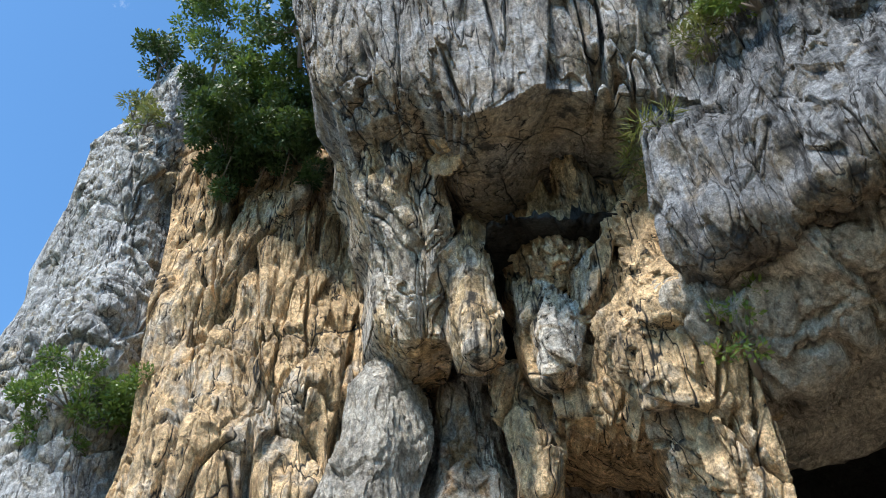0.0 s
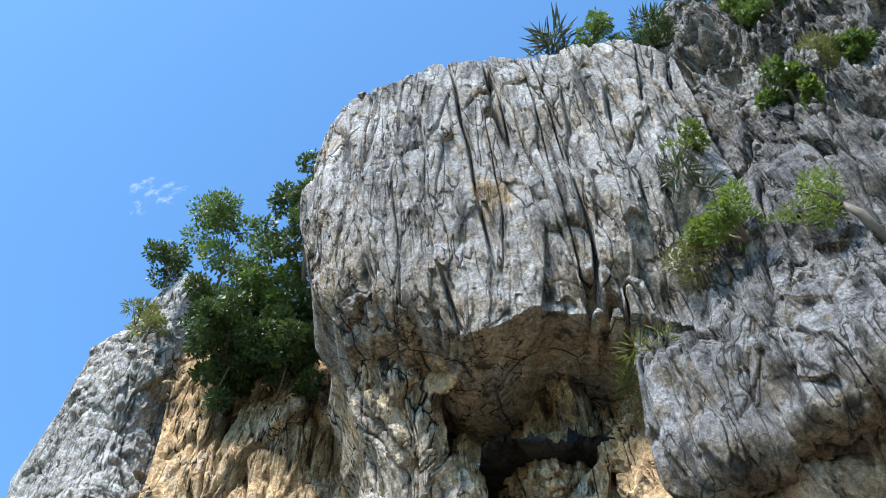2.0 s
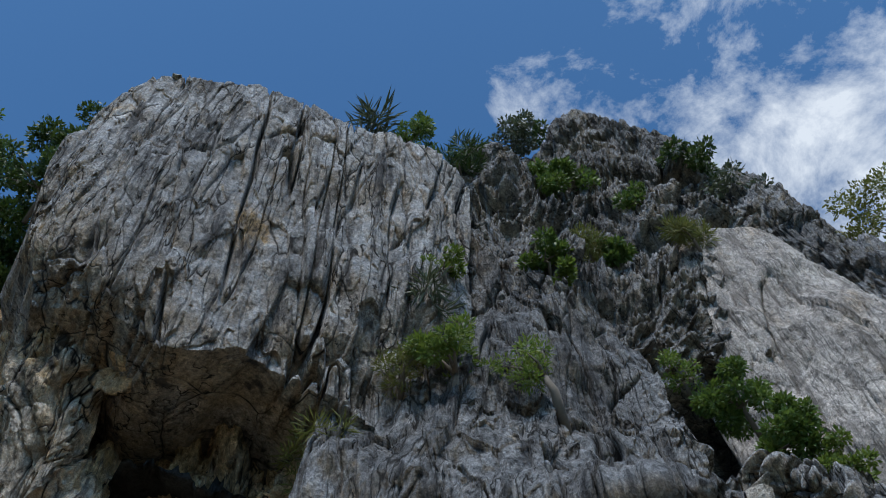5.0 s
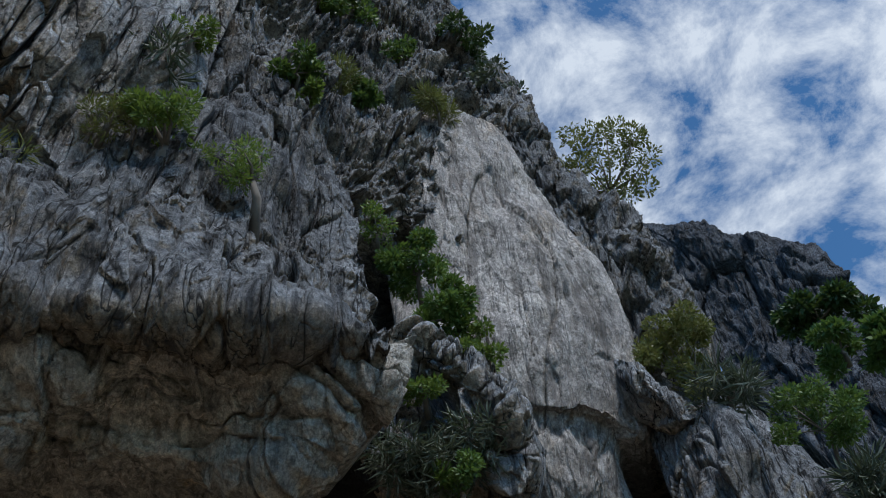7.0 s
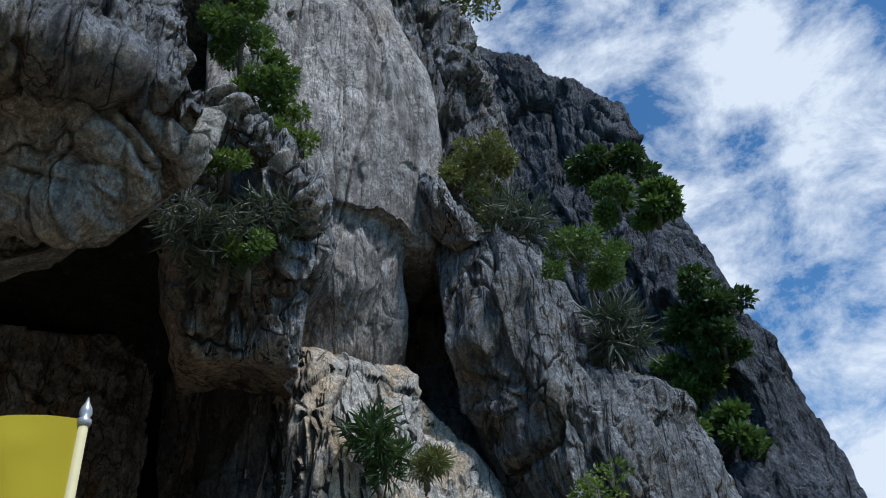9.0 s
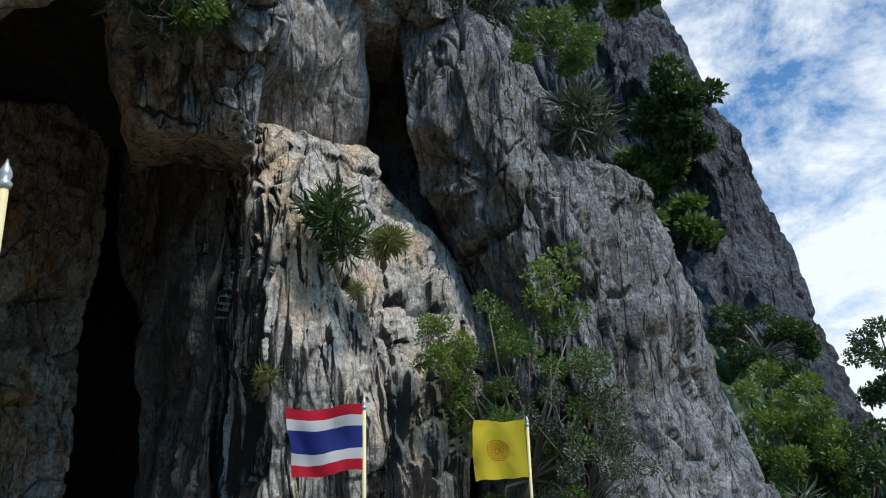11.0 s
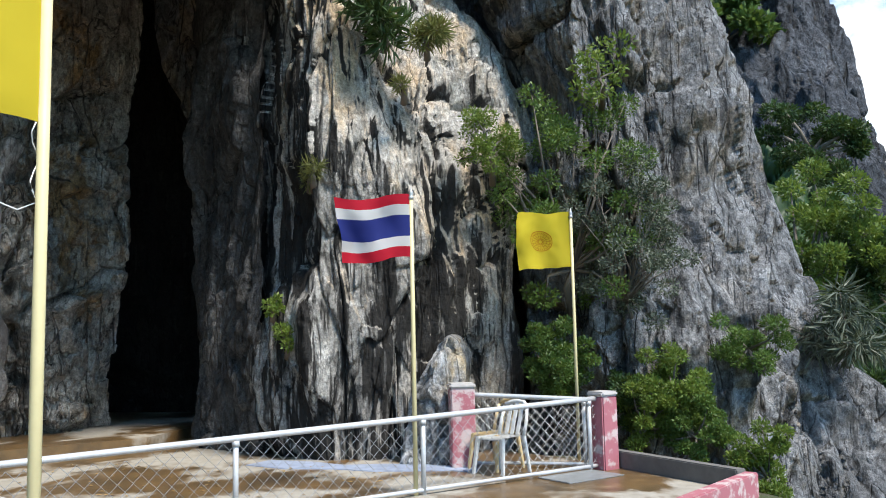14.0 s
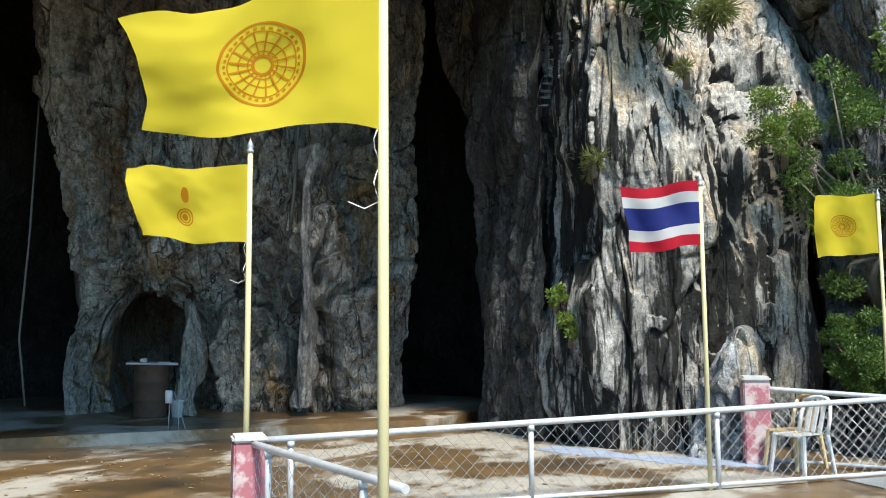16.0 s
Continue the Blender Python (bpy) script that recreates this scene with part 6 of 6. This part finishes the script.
plant("tree", (62.54, -6.21, 20.77), 2.77, LEAF_MID, "green tree in the gully behind the ridge", "tree", count=2400, size=0.85, clumps=16, seed=43, thick=0.12)
plant("agave", (15.93, -0.48, 8.50), 0.55, LEAF_GREY, "dark spiky agaves on the middle ridge", "agave", count=900, size=0.4, aspect=0.09, clumps=14, seed=51)
plant("agave", (14.53, 1.05, 10.39), 0.46, LEAF_GREY, "dark spiky agaves on the middle ridge", "agave", count=700, size=0.35, aspect=0.09, clumps=12, seed=52)
plant("tree", (13.9, 0.70, 2.0), 1.2, LEAF_MID, "green leafy tree growing against the ridge, grey branches", "tree", count=9000, size=0.085, clumps=60, tall=1.35, stem=0.5, seed=53, thick=0.05)
plant("tree", (13.97, -0.04, 1.63), 0.96, LEAF_GREY, "thin-leaved grey twiggy tree against the ridge", "tree", count=6500, size=0.08, clumps=60, tall=1.4, stem=0.4, seed=54, thick=0.03)
plant("shrub", (13.46, 0.19, 4.92), 0.48, LEAF_LIGHT, "light green sprig reaching up from the tree", "shrub", count=420, size=0.13, clumps=12, seed=55)
plant("shrub", (13.18, 1.69, 3.90), 0.48, LEAF_LIGHT, "light green bush beside the pale column", "shrub", count=1500, size=0.08, clumps=16, seed=56)
plant("cactus", (12.54, 3.02, 5.74), 0.40, LEAF_DARK, "dark branching cactus-like spurge on the column", "cactus", count=700, size=0.3, aspect=0.13, clumps=14, seed=57)
plant("shrub", (12.61, 2.43, 5.55), 0.25, LEAF_DRY, "grassy tuft on the column", "shrub", count=700, size=0.2, aspect=0.1, clumps=6, seed=58)
plant("shrub", (12.42, 2.71, 4.87), 0.12, LEAF_DRY, "small grassy tuft on the column", "shrub", count=200, size=0.12, aspect=0.12, clumps=4, seed=59)
plant("shrub", (12.12, 3.87, 3.71), 0.12, LEAF_DRY, "small grassy tuft on the column", "shrub", count=200, size=0.12, aspect=0.12, clumps=4, seed=60)
plant("shrub", (13.47, -0.63, 0.60), 0.56, LEAF_LIGHT, "bright green weeds beside the terrace", "shrub", count=5200, size=0.075, clumps=30, seed=61)
plant("shrub", (13.35, -0.26, 0.23), 0.48, LEAF_LIGHT, "bright green weeds beside the terrace", "shrub", count=4800, size=0.075, clumps=28, seed=62)
plant("shrub", (13.14, -0.84, 0.13), 0.44, LEAF_MID, "bright green weeds beside the terrace", "shrub", count=4400, size=0.075, clumps=28, seed=63)
plant("shrub", (13.68, 1.01, 0.84), 0.49, LEAF_MID, "dark green weeds at the foot of the column", "shrub", count=4400, size=0.075, clumps=30, seed=64)
plant("shrub", (13.60, 0.93, 1.05), 0.49, LEAF_MID, "dark green weeds at the foot of the column", "shrub", count=4400, size=0.075, clumps=30, seed=65)
plant("shrub", (13.85, -0.06, 0.46), 0.42, LEAF_DARK, "dark green weeds at the foot of the ridge", "shrub", count=3200, size=0.075, clumps=26, seed=66)
plant("shrub", (13.89, -1.61, 1.20), 0.47, LEAF_MID, "green shrub at the foot of the ridge", "shrub", count=3400, size=0.075, clumps=24, seed=67)
plant("shrub", (11.98, -1.55, -0.18), 0.42, LEAF_LIGHT, "green shrub below the terrace edge", "shrub", count=3400, size=0.075, clumps=24, seed=68)
plant("tree", (31.22, -5.62, 2.04), 2.35, LEAF_LIGHT, "light green tree with layered foliage behind the ridge", "tree", count=11000, size=0.24, clumps=46, tall=1.25, seed=69, thick=0.15)
plant("tree", (30.74, -7.83, 0.91), 2.45, LEAF_DARK, "dark green tree in the shade behind the ridge", "tree", count=9000, size=0.26, clumps=36, tall=1.0, seed=70, thick=0.15)
plant("tree", (26.59, -7.86, -1.06), 2.39, LEAF_DARK, "dark green tree in the shade behind the ridge", "tree", count=9000, size=0.24, clumps=36, seed=71, thick=0.15)
plant("tree", (24.5, -4.6, -2.2), 1.7, LEAF_DARK, "dark green tree on the slope below the ridge", "tree", count=6000, size=0.22, clumps=30, seed=83, thick=0.1)
plant("tree", (22.3, -6.3, -2.0), 1.6, LEAF_DARK, "dark green tree on the slope below the ridge", "tree", count=6000, size=0.22, clumps=30, seed=84, thick=0.1)
plant("tree", (39.79, -12.57, 5.26), 1.89, LEAF_DARK, "grey-green tree against the bright sky", "tree", count=4200, size=0.26, clumps=24, tall=1.3, stem=1.0, seed=72, thick=0.15)
plant("tree", (35.16, -6.33, 7.60), 1.58, LEAF_DARK, "dark tree at the foot of the far mountain", "tree", count=4500, size=0.26, clumps=22, seed=73, thick=0.15)
plant("agave", (15.21, -3.08, 1.23), 0.56, LEAF_GREY, "silvery drooping agave clump on the rock foot", "agave", count=1100, size=0.30, aspect=0.10, clumps=22, droop=0.5, upright=0.0, seed=74)
plant("shrub", (12.50, 4.41, 1.50), 0.20, LEAF_LIGHT, "small bright green fern on the cave column", "shrub", count=500, size=0.09, clumps=7, seed=75)
plant("shrub", (12.42, 4.58, 2.00), 0.13, LEAF_LIGHT, "small bright green fern on the cave column", "shrub", count=240, size=0.09, clumps=5, seed=76)
plant("shrub", (12.24, 3.97, 3.72), 0.14, LEAF_DRY, "small grassy tuft on the cave column", "shrub", count=240, size=0.12, aspect=0.12, clumps=5, seed=77)
